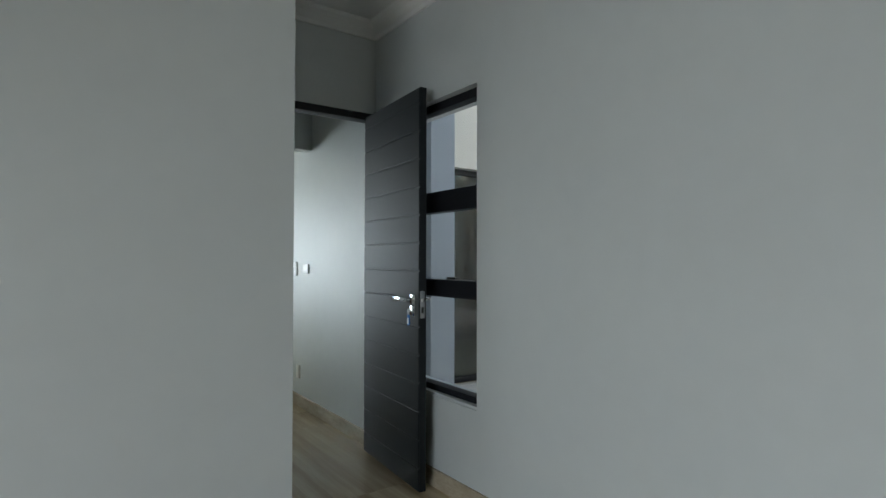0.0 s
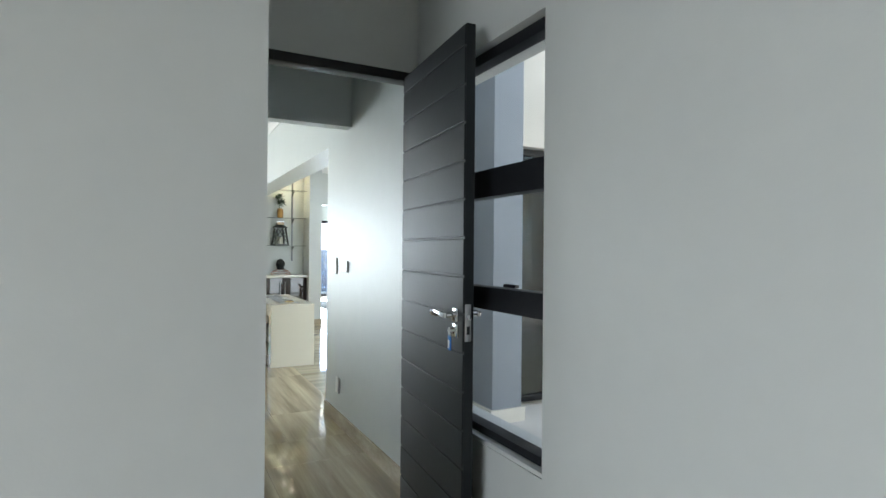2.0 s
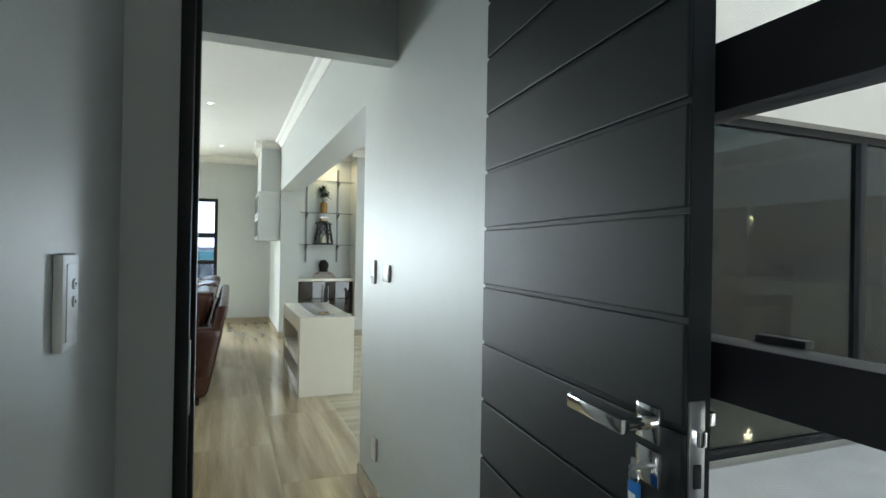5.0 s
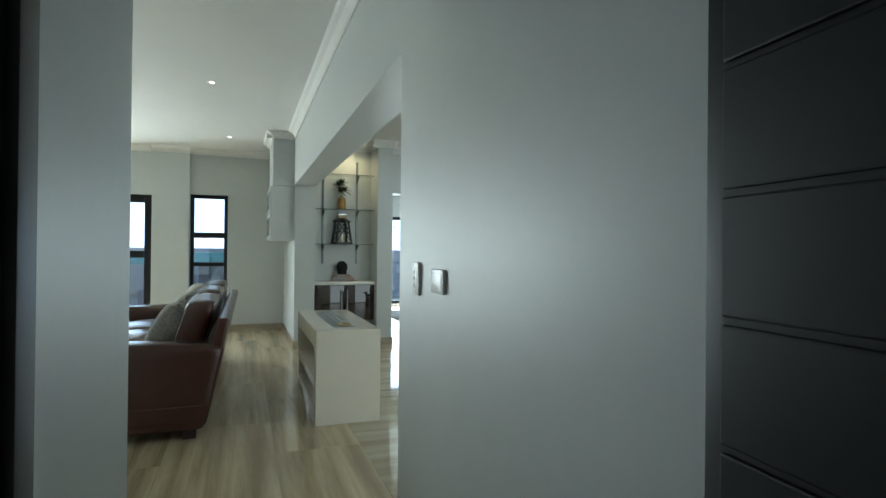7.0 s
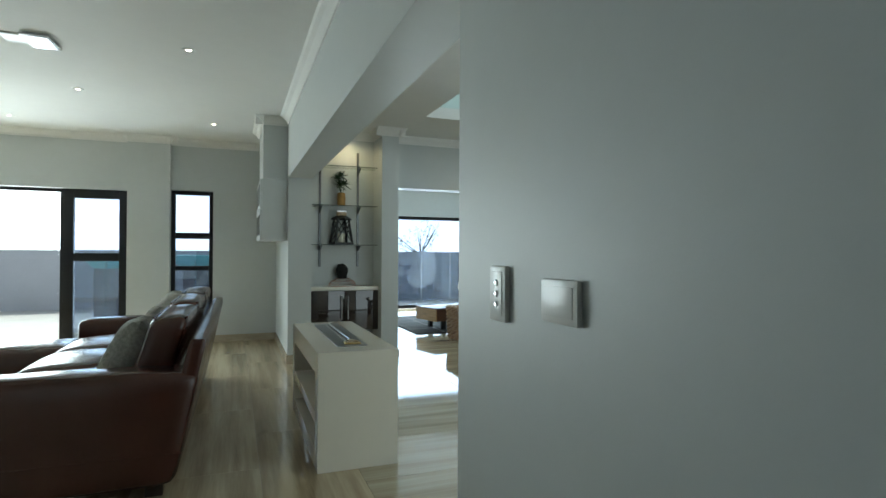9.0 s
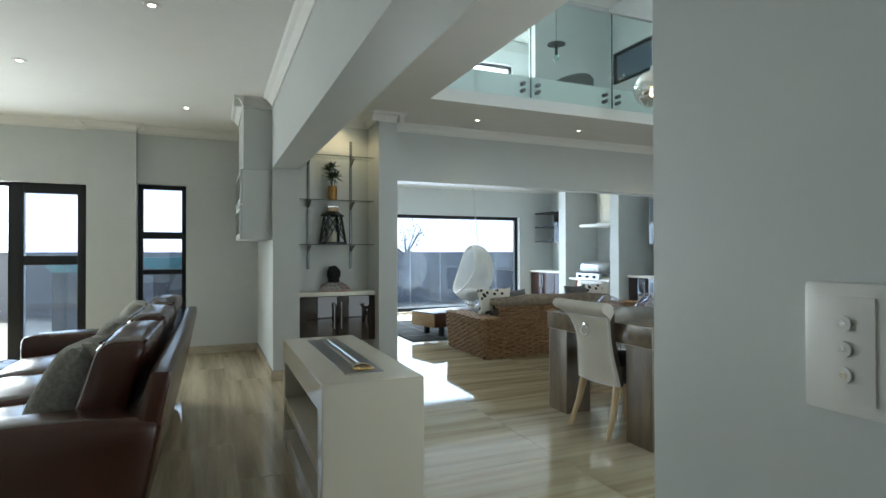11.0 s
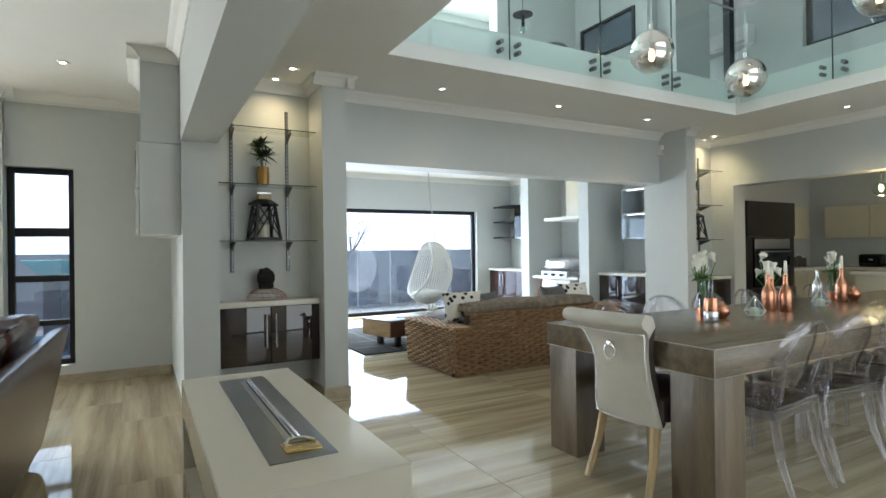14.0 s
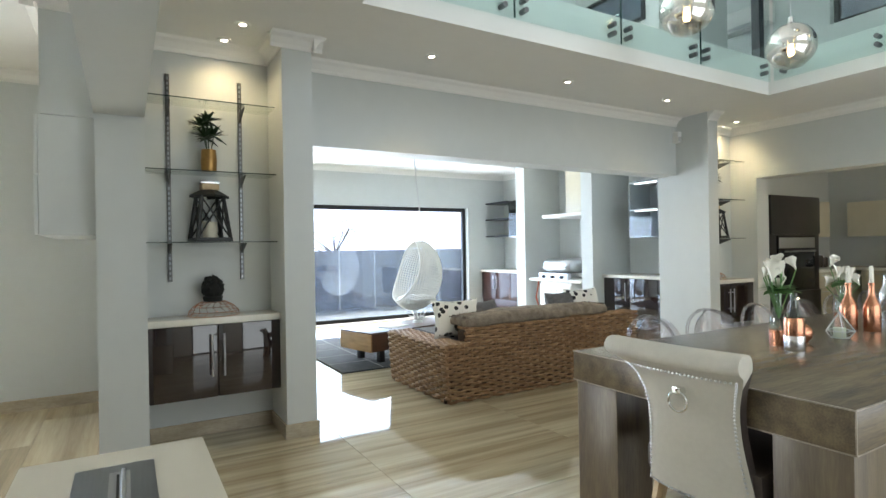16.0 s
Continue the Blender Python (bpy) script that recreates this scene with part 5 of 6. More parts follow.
# ---- pendants ----
MIRRORGLASS = bpy.data.materials.new("mirrored_glass")
MIRRORGLASS.use_nodes = True
mn = MIRRORGLASS.node_tree
silvered = mn.nodes.new("ShaderNodeBsdfGlossy")
silvered.inputs[0].default_value, silvered.inputs["Roughness"].default_value = (0.86, 0.84, 0.80, 1), 0.02
clear_part = mn.nodes.new("ShaderNodeBsdfTransparent")
blend_part = mn.nodes.new("ShaderNodeMixShader")
height_of = mn.nodes.new("ShaderNodeTexCoord")
split_of = mn.nodes.new("ShaderNodeSeparateXYZ")
fade_of = mn.nodes.new("ShaderNodeMapRange")
for socket_name, amount in (("From Min", -0.15), ("From Max", 0.02), ("To Min", 0.35), ("To Max", 0.88)):
    fade_of.inputs[socket_name].default_value = amount
mn.links.new(height_of.outputs["Object"], split_of.inputs[0])
mn.links.new(split_of.outputs["Z"], fade_of.inputs["Value"])
mn.links.new(fade_of.outputs[0], blend_part.inputs[0])
mn.links.new(clear_part.outputs[0], blend_part.inputs[1])
mn.links.new(silvered.outputs[0], blend_part.inputs[2])
mn.links.new(blend_part.outputs[0], mn.nodes["Material Output"].inputs[0])
FILAMENT = glow("warm_bulb", (1.0, 0.72, 0.36), 9.0)


def globe_pendant(x, y, z, r=0.172):
    p = thing("pendant_lamp", at(x, y, z), "mirrored glass globe pendant lamp, lit", "pendant lamp", "globe pendants over the table")
    bm = bmesh.new()
    bmesh.ops.create_uvsphere(bm, u_segments=40, v_segments=24, radius=r)
    for v in bm.verts:
        low = max(0, -v.co.z / r)
        v.co *= 1 + 0.02 * low * math.sin(9 * v.co.z / r + 2 * math.atan2(v.co.y, v.co.x))
    part("globe", bm, MIRRORGLASS, p, "mirrored glass globe")
    part("cap", lathe(bmesh.new(), [(0.0, r + 0.05), (0.018, r + 0.05), (0.022, r + 0.01), (0.04, r - 0.008), (0.0, r - 0.008)], 16), CHROME, p)
    part("socket", rod(bmesh.new(), (0, 0, r), (0, 0, 0.02), 0.016), BLACK, p)
    part("bulb", lathe(bmesh.new(), [(0.0, -0.075), (0.016, -0.07), (0.024, -0.05), (0.022, -0.02), (0.012, 0.02), (0.0, 0.02)], 16), FILAMENT, p, "glowing bulb")
    part("cord", rod(bmesh.new(), (0, 0, r + 0.05), (0, 0, 5.4 - z), 0.003, n=6), STEEL, p)
    part("ceiling_rose", rod(bmesh.new(), (0, 0, 5.375 - z), (0, 0, 5.4 - z), 0.05), CHROME, p)
    return p


for place in ((4.98, 7.81, 2.75), (6.14, 7.75, 2.69), (6.45, 6.85, 3.14), (5.90, 7.32, 3.42)):
    globe_pendant(*place)
bare = thing("bulb_pendant", at(5.75, 10.5, 4.0), "bare bulb pendant with a black disc upstairs", "pendant lamp")
part("disc", lathe(bmesh.new(), [(0.0, 0.27), (0.13, 0.255), (0.135, 0.245), (0.0, 0.235)], 28), BLACK, bare)
part("lamp_holder", rod(bmesh.new(), (0, 0, 0.10), (0, 0, 0.24), 0.022), BLACK, bare)
part("bulb", lathe(bmesh.new(), [(0, 0), (0.03, 0.01), (0.045, 0.045), (0.03, 0.09), (0.018, 0.11), (0, 0.11)], 18), VASEGLASS, bare)
part("cord", rod(bmesh.new(), (0, 0, 0.26), (0, 0, 1.4), 0.004, n=6), BLACK, bare)

tub = thing("tub_chair", at(5.3, 9.75, 2.9, 30), "grey upholstered tub chair on the gallery", "chair")
part("seat", S(-0.30, 0.30, -0.30, 0.28, 0.18, 0.42, r=0.07, puff=0.02), GREYCLOTH, tub)
bm = bmesh.new()
rings = []
for k in range(19):
    a = math.pi * (k / 18 * 1.1 - 0.05)
    rise = 0.40 + 0.14 * math.sin(max(0.0, min(math.pi, a)))
    section = [(0.30, 0.15), (0.37, 0.15), (0.40, rise - 0.03), (0.375, rise), (0.345, rise - 0.01), (0.32, 0.40)]
    rings.append([bm.verts.new((r * math.cos(a), -0.02 - r * math.sin(a), z)) for r, z in section])
for a, b in zip(rings, rings[1:]):
    for i in range(6):
        bm.faces.new((a[i], a[(i + 1) % 6], b[(i + 1) % 6], b[i]))
bm.faces.new(rings[0]), bm.faces.new(rings[-1][::-1])
part("backrest", bm, GREYCLOTH, tub)
for x in (-0.22, 0.22):
    for y in (-0.22, 0.2):
        part("leg", rod(bmesh.new(), (x, y, 0), (x, y, 0.2), 0.014, 0.02), PALEWOOD, tub)
glazed("window_10", at(7.39, 11.15, 4.03, -90), 1.05, 0.52, [], "inner window of an upper room", "window", pane=TINTPANE, f=0.04)
structure("steel_column", [(7.16, 7.24, 8.56, 8.64, 2.9, 5.4)], BLACK, "slim black steel column on the gallery", "column")
structure("upper_pier", [(7.6, 8.3, 9.6, 9.9, 2.9, 5.4)], PAINT, "white painted pier on the gallery", "wall")
aircon = thing("air_conditioner", at(9.19, 9.9, 4.1), "white wall-mounted air conditioner upstairs", "air conditioner")
part("casing", B(-0.20, 0, -0.42, 0.42, 0, 0.28, bevel=0.03), WHITE, aircon)
part("louvre", B(-0.205, -0.17, -0.38, 0.38, 0.02, 0.06, bevel=0.004), STEEL, aircon)

# ---- kitchen ----
TOWER = material("dark_oak_board", (0.020, 0.017, 0.016), 0.28, vary=0.2, scale=5)
OVEN = material("black_oven_glass", (0.008, 0.008, 0.009), 0.04, vary=0.05)
CREAMK = material("cream_kitchen_board", (0.62, 0.58, 0.46), 0.25, vary=0.03)
tower = thing("oven_tower", at(8.31, 9.11), "dark tall kitchen unit with a built-in oven", "cabinet")
part("carcass", B(0, 1.12, 0.02, 0.62, 0, 1.77, bevel=0.003), TOWER, tower)
part("top_door", B(0.004, 1.116, 0, 0.02, 1.30, 1.765, bevel=0.002), TOWER, tower)
part("bottom_door", B(0.004, 1.116, 0, 0.02, 0.02, 0.60, bevel=0.002), TOWER, tower)
oven = part("oven", B(0.14, 0.95, -0.012, 0.02, 0.62, 1.28, bevel=0.004), OVEN, tower, "black glass built-in oven")
part("control_panel", B(0.14, 0.95, -0.016, -0.010, 1.13, 1.26, bevel=0.002), STEEL, oven)
part("oven_handle", rod(bmesh.new(), (0.20, -0.05, 1.09), (0.89, -0.05, 1.09), 0.010), STEEL, oven)
part("oven_door_pane", B(0.20, 0.89, -0.018, -0.012, 0.72, 1.05, bevel=0.002), OVEN, oven)


def kitchen_base(m, w, label):
    c = thing("base_cabinet", m, label, "cabinet", "kitchen base cabinets")
    part("carcass", B(0, w, 0.02, 0.56, 0.1, 0.80), CREAMK, c)
    part("plinth", B(0, w, 0.06, 0.54, 0, 0.1), STEEL, c)
    for k, (a, b) in enumerate(((0.11, 0.36), (0.365, 0.58), (0.585, 0.79))):
        d = part("drawer", B(0.003, w - 0.003, 0, 0.02, a, b, bevel=0.002), CREAMK, c)
        part("drawer_handle", B(w * 0.3, w * 0.7, -0.02, -0.008, b - 0.04, b - 0.028, bevel=0.002), STEEL, d)
    return c


def kitchen_wall_unit(m, w, mat, label):
    c = thing("wall_unit", m, label, "cabinet", "kitchen wall units")
    part("carcass", B(0, w, 0.02, 0.32, 1.27, 1.76), mat, c)
    part("unit_door", B(0.003, w - 0.003, 0, 0.02, 1.27, 1.76, bevel=0.002), mat, c)
    return c


OLIVE = material("smoked_olive_glass", (0.045, 0.040, 0.022), 0.08, vary=0.1)
kitchen_wall_unit(at(9.44, 9.40), 0.42, OLIVE, "smoked glass fronted kitchen wall unit")
kitchen_wall_unit(at(9.87, 9.40), 0.45, CREAMK, "cream fronted kitchen wall unit")
for k in range(3):
    kitchen_base(at(9.44 + k * 0.46, 9.18), 0.455, "cream kitchen base cabinet with drawers")
for k in range(5):
    kitchen_wall_unit(at(10.72, 9.36 - k * 0.6, 0, -90), 0.595, CREAMK, "cream fronted kitchen wall unit")
    kitchen_base(at(10.48, 9.10 - k * 0.6, 0, -90), 0.595, "cream kitchen base cabinet with drawers")
top = thing("worktop", at(0, 0), "pale quartz kitchen worktop along two walls", "worktop")
part("worktop_run", B(9.44, 11.05, 9.15, 9.745, 0.80, 0.84, bevel=0.004), QUARTZ, top)
part("worktop_return", B(10.45, 11.05, 6.1, 9.148, 0.80, 0.84, bevel=0.004), QUARTZ, top)
island = thing("kitchen_island", at(8.9, 6.1), "cream kitchen island with a quartz top", "island")
part("body", B(0.04, 0.86, 0.04, 2.06, 0, 0.80, bevel=0.003), CREAMK, island)
part("counter", B(0, 0.9, 0, 2.1, 0.80, 0.84, bevel=0.004), QUARTZ, island)
toaster = thing("toaster", at(10.7, 8.7, 0.84), "black two-slot toaster on the worktop", "toaster")
part("shell", S(-0.09, 0.09, -0.17, 0.17, 0, 0.19, r=0.03), OVEN, toaster)
part("lever", B(-0.12, -0.09, -0.02, 0.02, 0.10, 0.12, bevel=0.004), STEEL, toaster)
coffee = thing("coffee_machine", at(9.62, 9.45, 0.84), "black coffee machine beside the oven tower", "coffee machine")
part("machine_body", S(-0.08, 0.08, 0.0, 0.22, 0, 0.26, r=0.02), OVEN, coffee)
part("spout_head", S(-0.06, 0.06, -0.10, 0.02, 0.17, 0.26, r=0.02), OVEN, coffee)
part("drip_tray", B(-0.06, 0.06, -0.10, 0.0, 0, 0.025, bevel=0.004), STEEL, coffee)
JAR = material("brown_stoneware", (0.075, 0.058, 0.042), 0.35, vary=0.2, scale=20)
for k, (x, h) in enumerate(((10.12, 0.15), (10.25, 0.17), (10.38, 0.14))):
    jar = thing("storage_jar", at(x, 9.52, 0.84), "dark brown lidded storage jar on the worktop", "jar", "storage jars on the worktop")
    part("jar_body", lathe(bmesh.new(), [(0.0, 0.0), (0.048, 0.0), (0.055, 0.01), (0.055, h - 0.02), (0.045, h), (0.0, h)], 20), JAR, jar)
    part("lid", lathe(bmesh.new(), [(0.047, h), (0.047, h + 0.012), (0.014, h + 0.02), (0.016, h + 0.036), (0.0, h + 0.04)], 20), STEEL, jar, "steel lid")
kbulb = thing("bulb_pendant", at(8.75, 7.8, 1.80), "clear globe bulb pendant in the kitchen, lit", "pendant lamp")
part("globe", lathe(bmesh.new(), [(0.0, -0.09)] + [(0.09 * math.sin(a), -0.09 * math.cos(a)) for a in (0.4, 0.8, 1.2, 1.57, 2.0, 2.4, 2.8)], 20), VASEGLASS, kbulb)
part("filament", lathe(bmesh.new(), [(0, -0.03), (0.02, -0.01), (0.024, 0.02), (0.01, 0.05), (0, 0.05)], 12), FILAMENT, kbulb)
part("lamp_holder", rod(bmesh.new(), (0, 0, 0.08), (0, 0, 0.17), 0.022), STEEL, kbulb)
part("cord", rod(bmesh.new(), (0, 0, 0.17), (0, 0, HD - 1.80), 0.003, n=6), BLACK, kbulb)

kitchen_glow = lamp("kitchen_bulb_light", "POINT", at(8.75, 7.8, 1.66), 7, WARM)
kitchen_glow.data.shadow_soft_size = 0.06

# ---- patio room ----
STRIPE = material("charcoal_rug", (0.060, 0.065, 0.070), 0.95, vary=0.3, scale=12, second=(0.030, 0.033, 0.036), bump=0.6, bump_scale=300)
RUGLINE = material("pale_rug_yarn", (0.30, 0.30, 0.29), 0.95, vary=0.2, scale=40)
rug = thing("rug", at(3.52, 10.55), "charcoal rug with pale grid lines on the tiles", "rug")
part("rug_base", B(0, 2.6, 0, 2.1, 0.001, 0.014, bevel=0.003), STRIPE, rug)
bm = bmesh.new()
for k in range(1, 6):
    box(bm, 0.43 * k, 0.43 * k + 0.012, 0.02, 2.08, 0.0145, 0.0155)
for k in range(1, 5):
    box(bm, 0.02, 2.58, 0.42 * k, 0.42 * k + 0.012, 0.0148, 0.0158)
part("grid_lines", bm, RUGLINE, rug, smooth=False)

ENDGRAIN = material("honey_wood", (0.42, 0.26, 0.12), 0.4, vary=0.2, scale=5, stretch=(1, 1, 5))
DARKWOOD = material("dark_brown_wood", (0.10, 0.045, 0.025), 0.3, vary=0.2, scale=4, stretch=(1, 5, 5))
coffee_table = thing("coffee_table", at(3.88, 10.66, 0, 14), "low dark wood coffee table on short feet", "coffee table")
part("block", B(0, 1.5, 0, 0.55, 0.15, 0.33, bevel=0.004), DARKWOOD, coffee_table)
part("end_board", B(-0.02, 0, 0, 0.55, 0.15, 0.33, bevel=0.004), ENDGRAIN, coffee_table, "pale honey wood end")
part("table_plate", B(-0.022, 1.502, -0.004, 0.554, 0.332, 0.345, bevel=0.003), DARKWOOD, coffee_table)
for x in (0.15, 1.3):
    for y in (0.1, 0.45):
        part("foot", B(x, x + 0.06, y - 0.03, y + 0.03, 0.016, 0.15, bevel=0.003), BLACK, coffee_table)
magazine = thing("magazine", pose(4.28, 11.0, 0.346, 0, 0, 25), "open magazine on the coffee table", "magazine")
part("pages", B(-0.15, 0.15, -0.10, 0.10, 0, 0.008, bevel=0.002), PETAL, magazine)
coral = thing("coral_ornament", at(4.66, 11.15, 0.346), "white branching coral ornament on the coffee table", "ornament")
bm = bmesh.new()
rnd = random.Random(4)
for k in range(11):
    a = k * 0.57
    r = rnd.uniform(0.07, 0.13)
    tube(bm, [(0, 0, 0.02), (r * 0.5 * math.cos(a), r * 0.5 * math.sin(a), 0.06), (r * math.cos(a), r * math.sin(a), rnd.uniform(0.05, 0.15))], [0.012, 0.009, 0.005], n=6)
lathe(bm, [(0, 0), (0.06, 0), (0.05, 0.02), (0, 0.03)], 12)
part("branches", bm, WHITE, coral)

WICKERWHITE = material("white_resin_wicker", (0.78, 0.77, 0.73), 0.5, vary=0.08, scale=30)
egg = thing("hanging_chair", at(5.34, 12.5, 0.82, 178), "white woven egg chair hanging from the ceiling", "hanging chair")

LEAN = Matrix.Rotation(math.radians(-14), 3, "Y")


def shell(th, ph):
    """A point of the egg; the opening lies round +x."""
    r = 0.36 + 0.05 * math.sin(ph)
    taper = 1 - 0.20 * math.sin(ph)
    return LEAN @ Vector((r * 1.05 * math.cos(ph) * math.cos(th) * taper, r * math.cos(ph) * math.sin(th) * taper, 0.50 * math.sin(ph)))


def open_angle(ph):
    return 1.25 * math.sqrt(max(0.0, 1 - ((ph - 0.12) / 1.12) ** 2)) if abs(ph - 0.12) < 1.12 else 0.0


for i in range(1, 44):
    ph = -math.pi / 2 + math.pi * i / 44
    gap = open_angle(ph)
    part("hoop", tube(bmesh.new(), [shell(gap + (2 * math.pi - 2 * gap) * k / 28, ph) for k in range(29)], 0.0075, n=5), WICKERWHITE, egg)
for k in range(60):
    th = 2 * math.pi * k / 60
    runs = [[]]
    for i in range(31):
        ph = -math.pi / 2 + math.pi * i / 30
        if min(th, 2 * math.pi - th) > open_angle(ph) - 0.02:
            runs[-1].append(shell(th, ph))
        else:
            runs.append([])
    for run in runs:
        if len(run) > 2:
            part("rib", tube(bmesh.new(), run, 0.0072, n=5), WICKERWHITE, egg)
edge = [shell(open_angle(ph), ph) for ph in [-1.0 + 2.24 * i / 20 for i in range(21)]] + [shell(-open_angle(ph), ph) for ph in [1.24 - 2.24 * i / 20 for i in range(21)]]
part("opening_rim", tube(bmesh.new(), edge, 0.013, n=8), WICKERWHITE, egg)
part("chain", rod(bmesh.new(), LEAN @ Vector((0, 0, 0.49)), (0, 0, HD - 0.82), 0.008, n=8), STEEL, egg)
part("seat_pad", S(-0.22, 0.22, -0.24, 0.24, -0.40, -0.30, r=0.045, puff=0.03), WHITE, egg)

MAHOGANY = material("mahogany_board", (0.038, 0.016, 0.014), 0.2, vary=0.2, scale=4)


def patio_base(y0, y1, mat, label):
    w = y1 - y0
    c = thing("patio_cabinet", at(7.5, y1, 0, -90), label, "cabinet", "patio cabinets")
    part("carcass", B(0.004, w - 0.004, 0.02, 0.545, 0.10, 0.76), mat, c)
    n = 3
    for k in range(n):
        d = part("door", B(0.006 + k * w / n, (k + 1) * w / n - 0.004, 0, 0.02, 0.28, 0.755, bevel=0.002), mat, c)
        x = (k + 1) * w / n - 0.05 if k % 2 == 0 else k * w / n + 0.05
        part("handle", rod(bmesh.new(), (x, -0.025, 0.46), (x, -0.025, 0.70), 0.007), STEEL, d)
    part("countertop", B(0.002, w - 0.002, -0.03, 0.547, 0.76, 0.80, bevel=0.003), QUARTZ, c, "white quartz top")
    return c


patio_base(12.665, 13.985, MAHOGANY, "mahogany patio cabinet with a white top")
patio_base(9.63, 10.965, GLOSSBROWN, "gloss dark patio cabinet with a white top")
rack = thing("wall_shelf", at(7.75, 13.3), "black floating shelves beside a glass cabinet", "shelf")
for z in (1.40, 1.71, 2.01):
    part("board", B(-0.16, 0.29, -0.02, 0.66, z, z + 0.025, bevel=0.003), BLACK, rack)
part("side_cabinet", B(-0.14, 0.29, -0.62, -0.025, 1.38, 2.04, bevel=0.004), STEEL, rack)
part("glass_front", B(-0.15, -0.142, -0.60, -0.04, 1.40, 2.02), DARKPANE, rack, smooth=False)
display = thing("display_cabinet", at(7.62, 9.66, 1.30), "grey glass-fronted wall cabinet with strip lights", "cabinet")
GREYBOARD = material("grey_board", (0.30, 0.35, 0.38), 0.3, vary=0.05)
for a, b in ((0.0, 0.02), (0.365, 0.385), (0.73, 0.75)):
    part("shelf", B(0, 0.425, 0, 0.95, a, b, bevel=0.002), GREYBOARD, display)
part("back", B(0.41, 0.425, 0, 0.95, 0.02, 0.73), GREYBOARD, display)
for y in (0.0, 0.47, 0.93):
    part("upright", B(0, 0.41, y, y + 0.02, 0.02, 0.73, bevel=0.002), GREYBOARD, display)
STRIP = glow("led_strip", (0.85, 0.95, 1.0), 2.2)
part("light_strip", B(0.06, 0.08, 0.05, 0.90, 0.715, 0.729), STRIP, display, "glowing strip light")
part("light_strip", B(0.06, 0.08, 0.05, 0.90, 0.350, 0.364), STRIP, display)
part("glass_front", B(-0.008, -0.002, 0.0, 0.95, 0.0, 0.75), PANE, display, smooth=False)
hood = thing("extractor_hood", at(7.75, 11.5, 1.64), "cream extractor hood over the barbecue", "hood")
part("canopy", B(-0.42, 0.28, -0.30, 0.55, 0, 0.05, bevel=0.004), WHITE, hood)
part("chimney", B(-0.10, 0.26, -0.12, 0.36, 0.05, HD - 1.64, bevel=0.004), CREAMK, hood)
bbq = thing("gas_barbecue", at(7.56, 11.78), "white and steel gas barbecue between fin walls", "barbecue")
part("cart", B(-0.22, 0.30, -0.34, 0.34, 0.06, 0.66, bevel=0.006), WHITE, bbq)
for y in (-0.17, 0.17):
    d = part("cart_door", B(-0.236, -0.22, y - 0.165, y + 0.165, 0.08, 0.62, bevel=0.004), WHITE, bbq)
    part("door_handle", rod(bmesh.new(), (-0.262, y * 0.35, 0.40), (-0.262, y * 0.35, 0.56), 0.008), STEEL, d)
part("side_shelves", S(-0.26, 0.30, -0.56, 0.58, 0.66, 0.72, r=0.025), WHITE, bbq)
part("fascia", B(-0.27, -0.20, -0.32, 0.32, 0.69, 0.80, bevel=0.008), STEEL, bbq)
for y in (-0.2, 0.0, 0.2):
    part("knob", rod(bmesh.new(), (-0.31, y, 0.745), (-0.27, y, 0.745), 0.024), BLACK, bbq)
bm = S(-0.22, 0.28, -0.32, 0.32, 0.80, 1.02, r=0.09)
part("lid", bm, STEEL, bbq, "steel barbecue lid")
part("lid_handle", rod(bmesh.new(), (-0.26, -0.24, 0.88), (-0.26, 0.24, 0.88), 0.010), CHROME, bbq)
for y in (-0.3, 0.3):
    for x in (-0.18, 0.24):
        part("castor", rod(bmesh.new(), (x, y - 0.015, 0.032), (x, y + 0.015, 0.032), 0.032), BLACK, bbq)
part("gas_hose", tube(bmesh.new(), [(-0.10, 0.52, 0.68), (-0.14, 0.55, 0.4), (-0.05, 0.56, 0.15), (0.1, 0.50, 0.02)], 0.012), material("orange_hose", (0.45, 0.10, 0.04), 0.5), bbq, "orange gas hose")

# ---- courtyard outside the hall window ----
structure("column_courtyard", [(2.525, 2.768, 3.50, 3.776, 0.10, 3.2)], BLUEGREY, "blue-grey plastered courtyard column", "column")
structure("column_plinth", [(2.505, 2.788, 3.48, 3.776, 0.0, 0.10), (2.79, 2.90, 3.69, 3.776, 0, 0.10)], QUARTZ, "pale tiled plinth of the courtyard column", "plinth")
structure("wall_courtyard_south", [(1.82, 8.05, -3.0, -2.8, 0, 3.0)], CREAMPLASTER, "cream plastered courtyard wall", "wall")
structure("wall_courtyard_east", [(8.05, 8.25, -3.0, 3.75, 0, 3.2)], CREAMPLASTER, "cream plastered courtyard wall", "wall")

# ---- garden beyond the glass ----
fence = thing("boundary_wall", at(0, 16.5), "dark slate boundary wall with pale joints", "wall")
for k in range(12):
    x = 1.6 + k * 0.8
    part("panel", B(x + 0.012, x + 0.788, 0, 0.12, -0.05, 1.20, bevel=0.003), FENCE, fence)
    part("joint_strip", B(x - 0.012, x + 0.012, -0.008, 0.12, -0.05, 1.205), WHITE, fence)
PALEWALL = material("pale_lavender_plaster", (0.50, 0.50, 0.55), 0.8, vary=0.06, scale=2, bump=0.2)
structure("boundary_wall_west", [(-14, 1.585, 16.5, 16.62, -0.05, 1.2)], PALEWALL, "pale lavender-grey plastered boundary wall", "wall")
POOL = material("pool_water", (0.06, 0.34, 0.68), 0.04, vary=0.2, scale=9, bump=0.3, bump_scale=14)
TEAL = material("teal_glaze", (0.24, 0.60, 0.60), 0.2, vary=0.1)
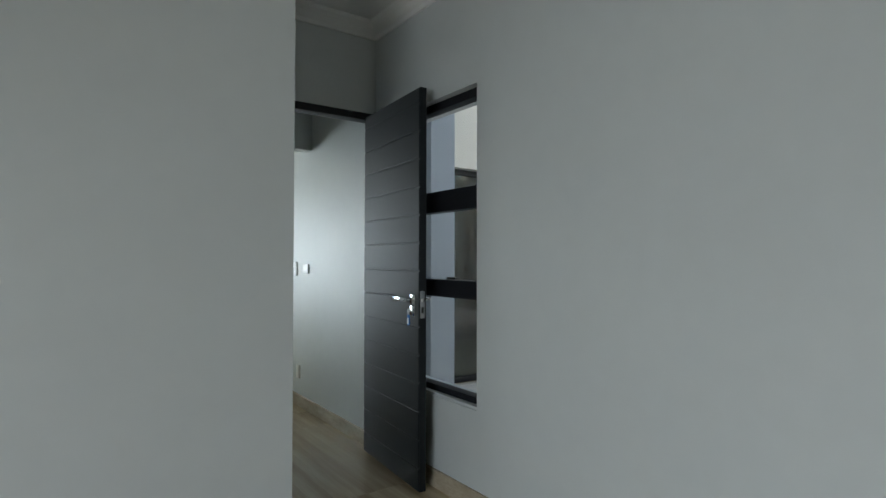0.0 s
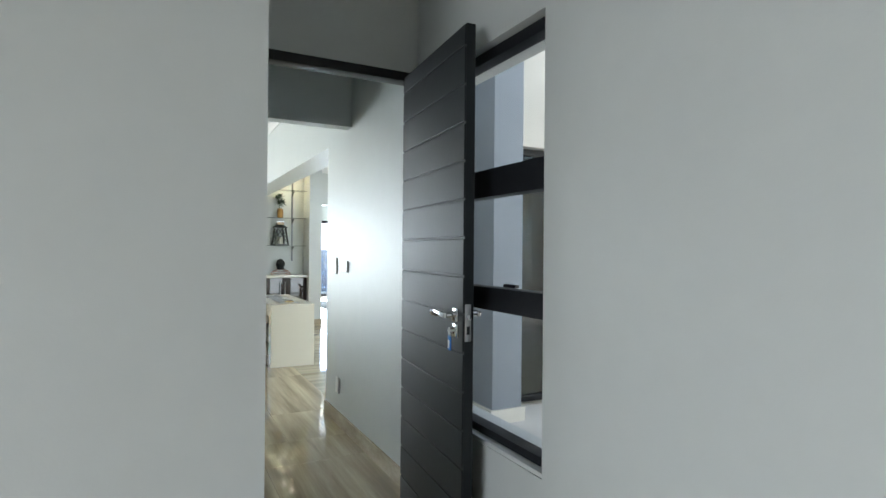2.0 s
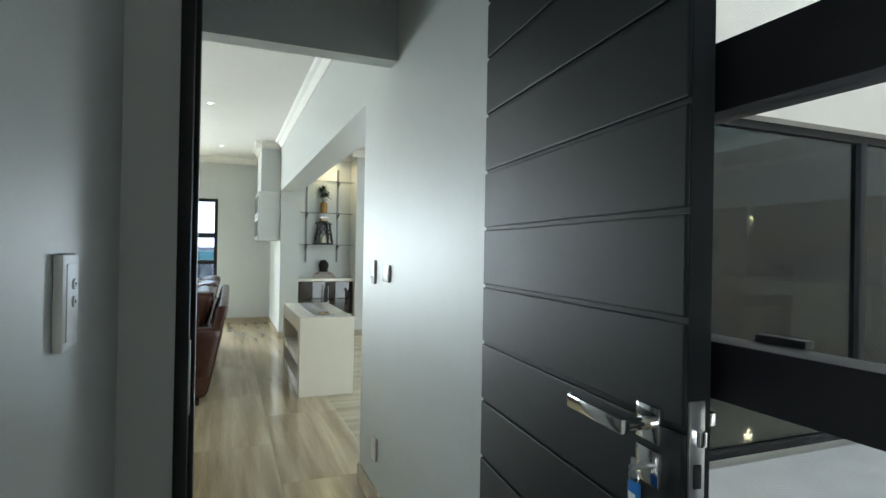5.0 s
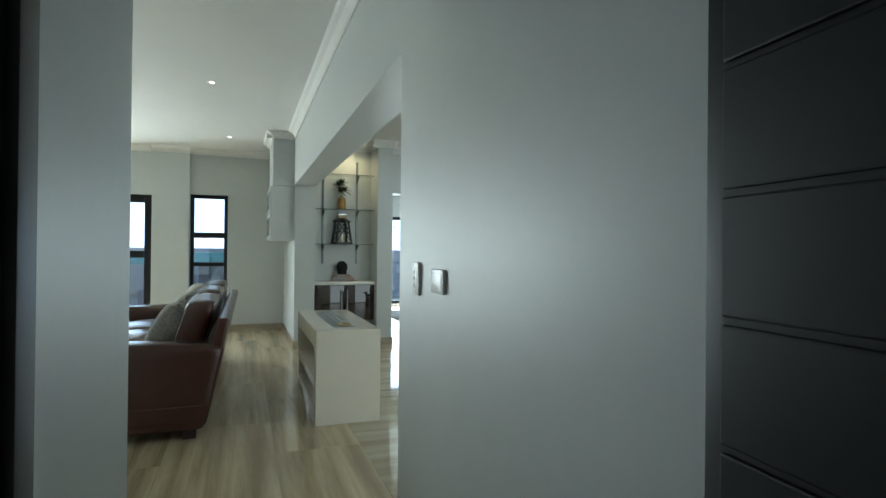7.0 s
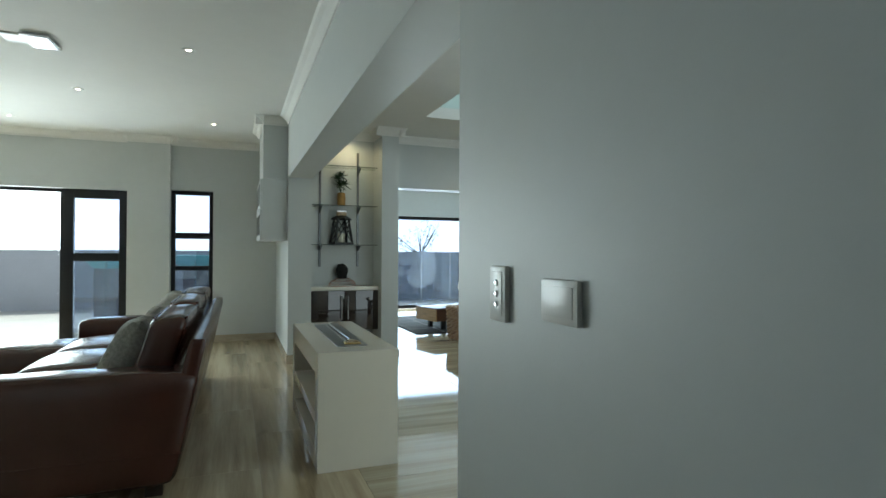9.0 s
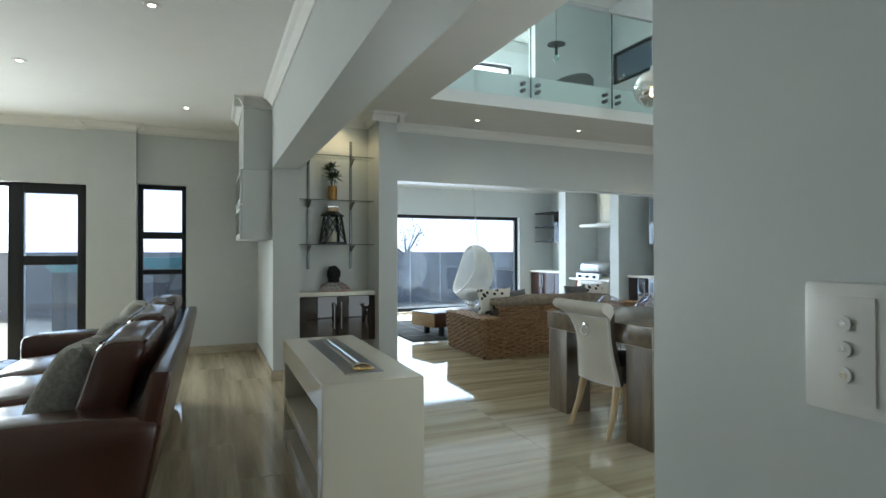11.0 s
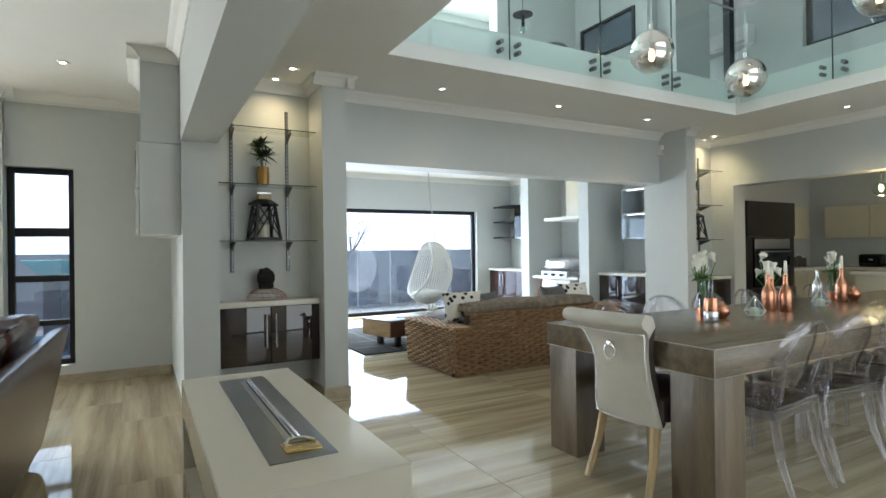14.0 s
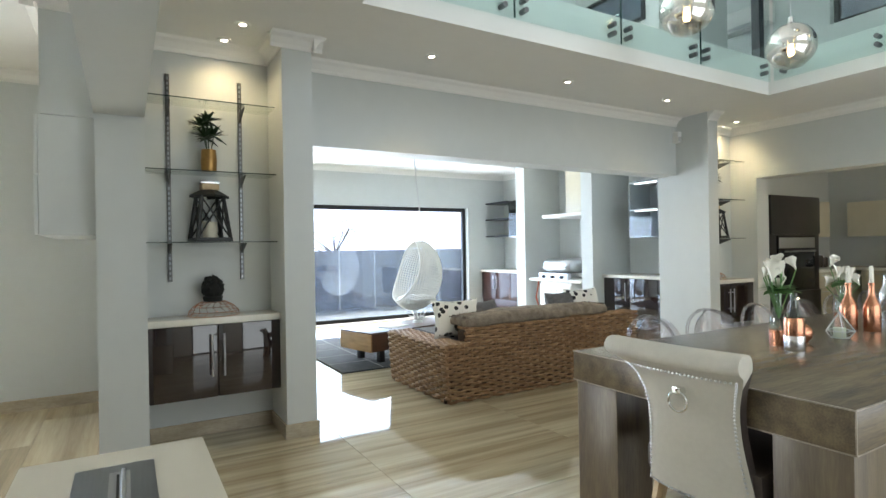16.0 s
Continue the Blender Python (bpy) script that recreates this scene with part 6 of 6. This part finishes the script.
GREYBLOCK = material("grey_plinth_render", (0.20, 0.20, 0.22), 0.6, vary=0.1)
structure("swimming_pool", [(-0.95, 1.4, 12.5, 14.6, -0.06, -0.035)], POOL, "blue swimming pool water", "water")
structure("pool_coping", [(-1.25, 1.7, 12.2, 12.5, -0.06, 0.0), (-1.25, 1.7, 14.6, 14.9, -0.06, 0.0), (-1.25, -0.95, 12.5, 14.6, -0.06, 0.0), (1.4, 1.7, 12.5, 14.6, -0.06, 0.0)], PAVING, "pale pool coping", "coping")
for x in (-0.80, 0.47):
    f = thing("water_bowl", at(x, 13.2, -0.05), "teal flared water bowl on a grey plinth in the pool", "water feature", "pool water bowls")
    part("plinth", B(-0.20, 0.20, -0.20, 0.20, 0, 0.95, bevel=0.005), GREYBLOCK, f)
    part("bowl", lathe(bmesh.new(), [(0.0, 0.95), (0.24, 0.95), (0.46, 1.16), (0.44, 1.17), (0.22, 0.99), (0.0, 0.98)], 4), TEAL, f)
    part("water_stream", tube(bmesh.new(), [(0.0, -0.33, 1.12), (0.0, -0.37, 1.0), (0.0, -0.38, 0.05)], [0.03, 0.02, 0.015], n=8), VASEGLASS, f)

# added sheet that glows by itself, in place of the overbright sky
BACKDROP = glow("glowing_distance", (0.95, 0.98, 1.0), 4.0)
structure("backdrop", [(-120, 120, 79.0, 79.2, -0.3, 60)], BACKDROP, "plain glowing sheet standing in for the bright sky", "backdrop")
# leaf green is lightened: the washing-out by glare and haze is in the colour
FARLEAF = material("washed_out_foliage", (0.34, 0.40, 0.27), 0.8, vary=0.3, scale=3)
BARK = material("grey_bark", (0.14, 0.11, 0.09), 0.9, vary=0.2)
for x, y, h, seed in ((8.1, 24, 2.3, 1),):
    tree = thing("tree", at(x, y, -0.05), "sparse green tree beyond the boundary wall", "tree", "trees beyond the wall")
    rnd = random.Random(seed)
    bm = tube(bmesh.new(), [(0, 0, 0), (0.05, 0, h * 0.3), (-0.03, 0.03, h * 0.55)], [0.09, 0.07, 0.05], n=8)
    leaves = bmesh.new()
    for k in range(12):
        a, reach = k * 2.4, rnd.uniform(0.5, 1.1)
        tip = Vector((reach * math.cos(a), reach * math.sin(a), h * rnd.uniform(0.6, 1.0)))
        tube(bm, [(0, 0, h * 0.5), tip * 0.6 + Vector((0, 0, h * 0.18)), tip], [0.035, 0.02, 0.008], n=5)
        for j in range(20):
            p = tip + Vector((rnd.gauss(0, 0.28), rnd.gauss(0, 0.28), rnd.gauss(0, 0.20)))
            blade(leaves, Matrix.Translation(p) @ pose(0, 0, 0, rnd.uniform(0, 360), rnd.uniform(-60, 60), rnd.uniform(0, 360)), rnd.uniform(0.08, 0.14), 0.045, 0.02, n=2)
    part("trunk", bm, BARK, tree)
    part("crown", leaves, FARLEAF, tree, smooth=False)

# ---- floors: large glossy wood-look tiles, each a piece ----


def tiled_floor(name, x0, x1, y0, y1, along_x, mat, label, tl=1.2, tw=0.6, joint=0.002):
    floor = structure(name, [(x0, x1, y0, y1, -0.05, -0.004)], GROUT, label, "floor")
    sx, sy = (tl, tw) if along_x else (tw, tl)
    shared = {}
    i, x = 0, x0
    while x < x1 - 0.01:
        y = y0 - (sy / 2 if (i % 2 and not along_x) else 0)
        while y < y1 - 0.01:
            ya, yb, xb = max(y, y0), min(y + sy, y1), min(x + sx, x1)
            key = (round(xb - x, 3), round(yb - ya, 3))
            if key not in shared:
                shared[key] = mesh_of("tile", B(joint / 2, key[0] - joint / 2, joint / 2, key[1] - joint / 2, -0.006, 0.0, bevel=0.0008), mat)
            if yb - ya > 0.02:
                ob = new("tile", shared[key])
                ob.parent = floor
                ob.location = (x, ya, 0)
            y += sy
        x += sx
        i += 1
    return floor


tiled_floor("floor_hall", -2.6, 1.58, -2.6, 3.78, False, TILE_Y, "glossy wood-look tiles in the hall", )
tiled_floor("floor_lounge", -4.2, 1.70, 3.78, 10.75, False, TILE_Y, "glossy wood-look tiles in the lounge")
tiled_floor("floor_dining", 1.70, 8.05, 4.02, 9.50, True, TILE_X, "glossy wood-look tiles in the dining room")
tiled_floor("floor_patio", 1.83, 8.05, 9.50, 14.0, True, TILE_X, "glossy wood-look tiles in the patio room")
tiled_floor("floor_kitchen", 8.05, 11.06, 4.8, 9.75, True, TILE_X, "glossy wood-look tiles in the kitchen")
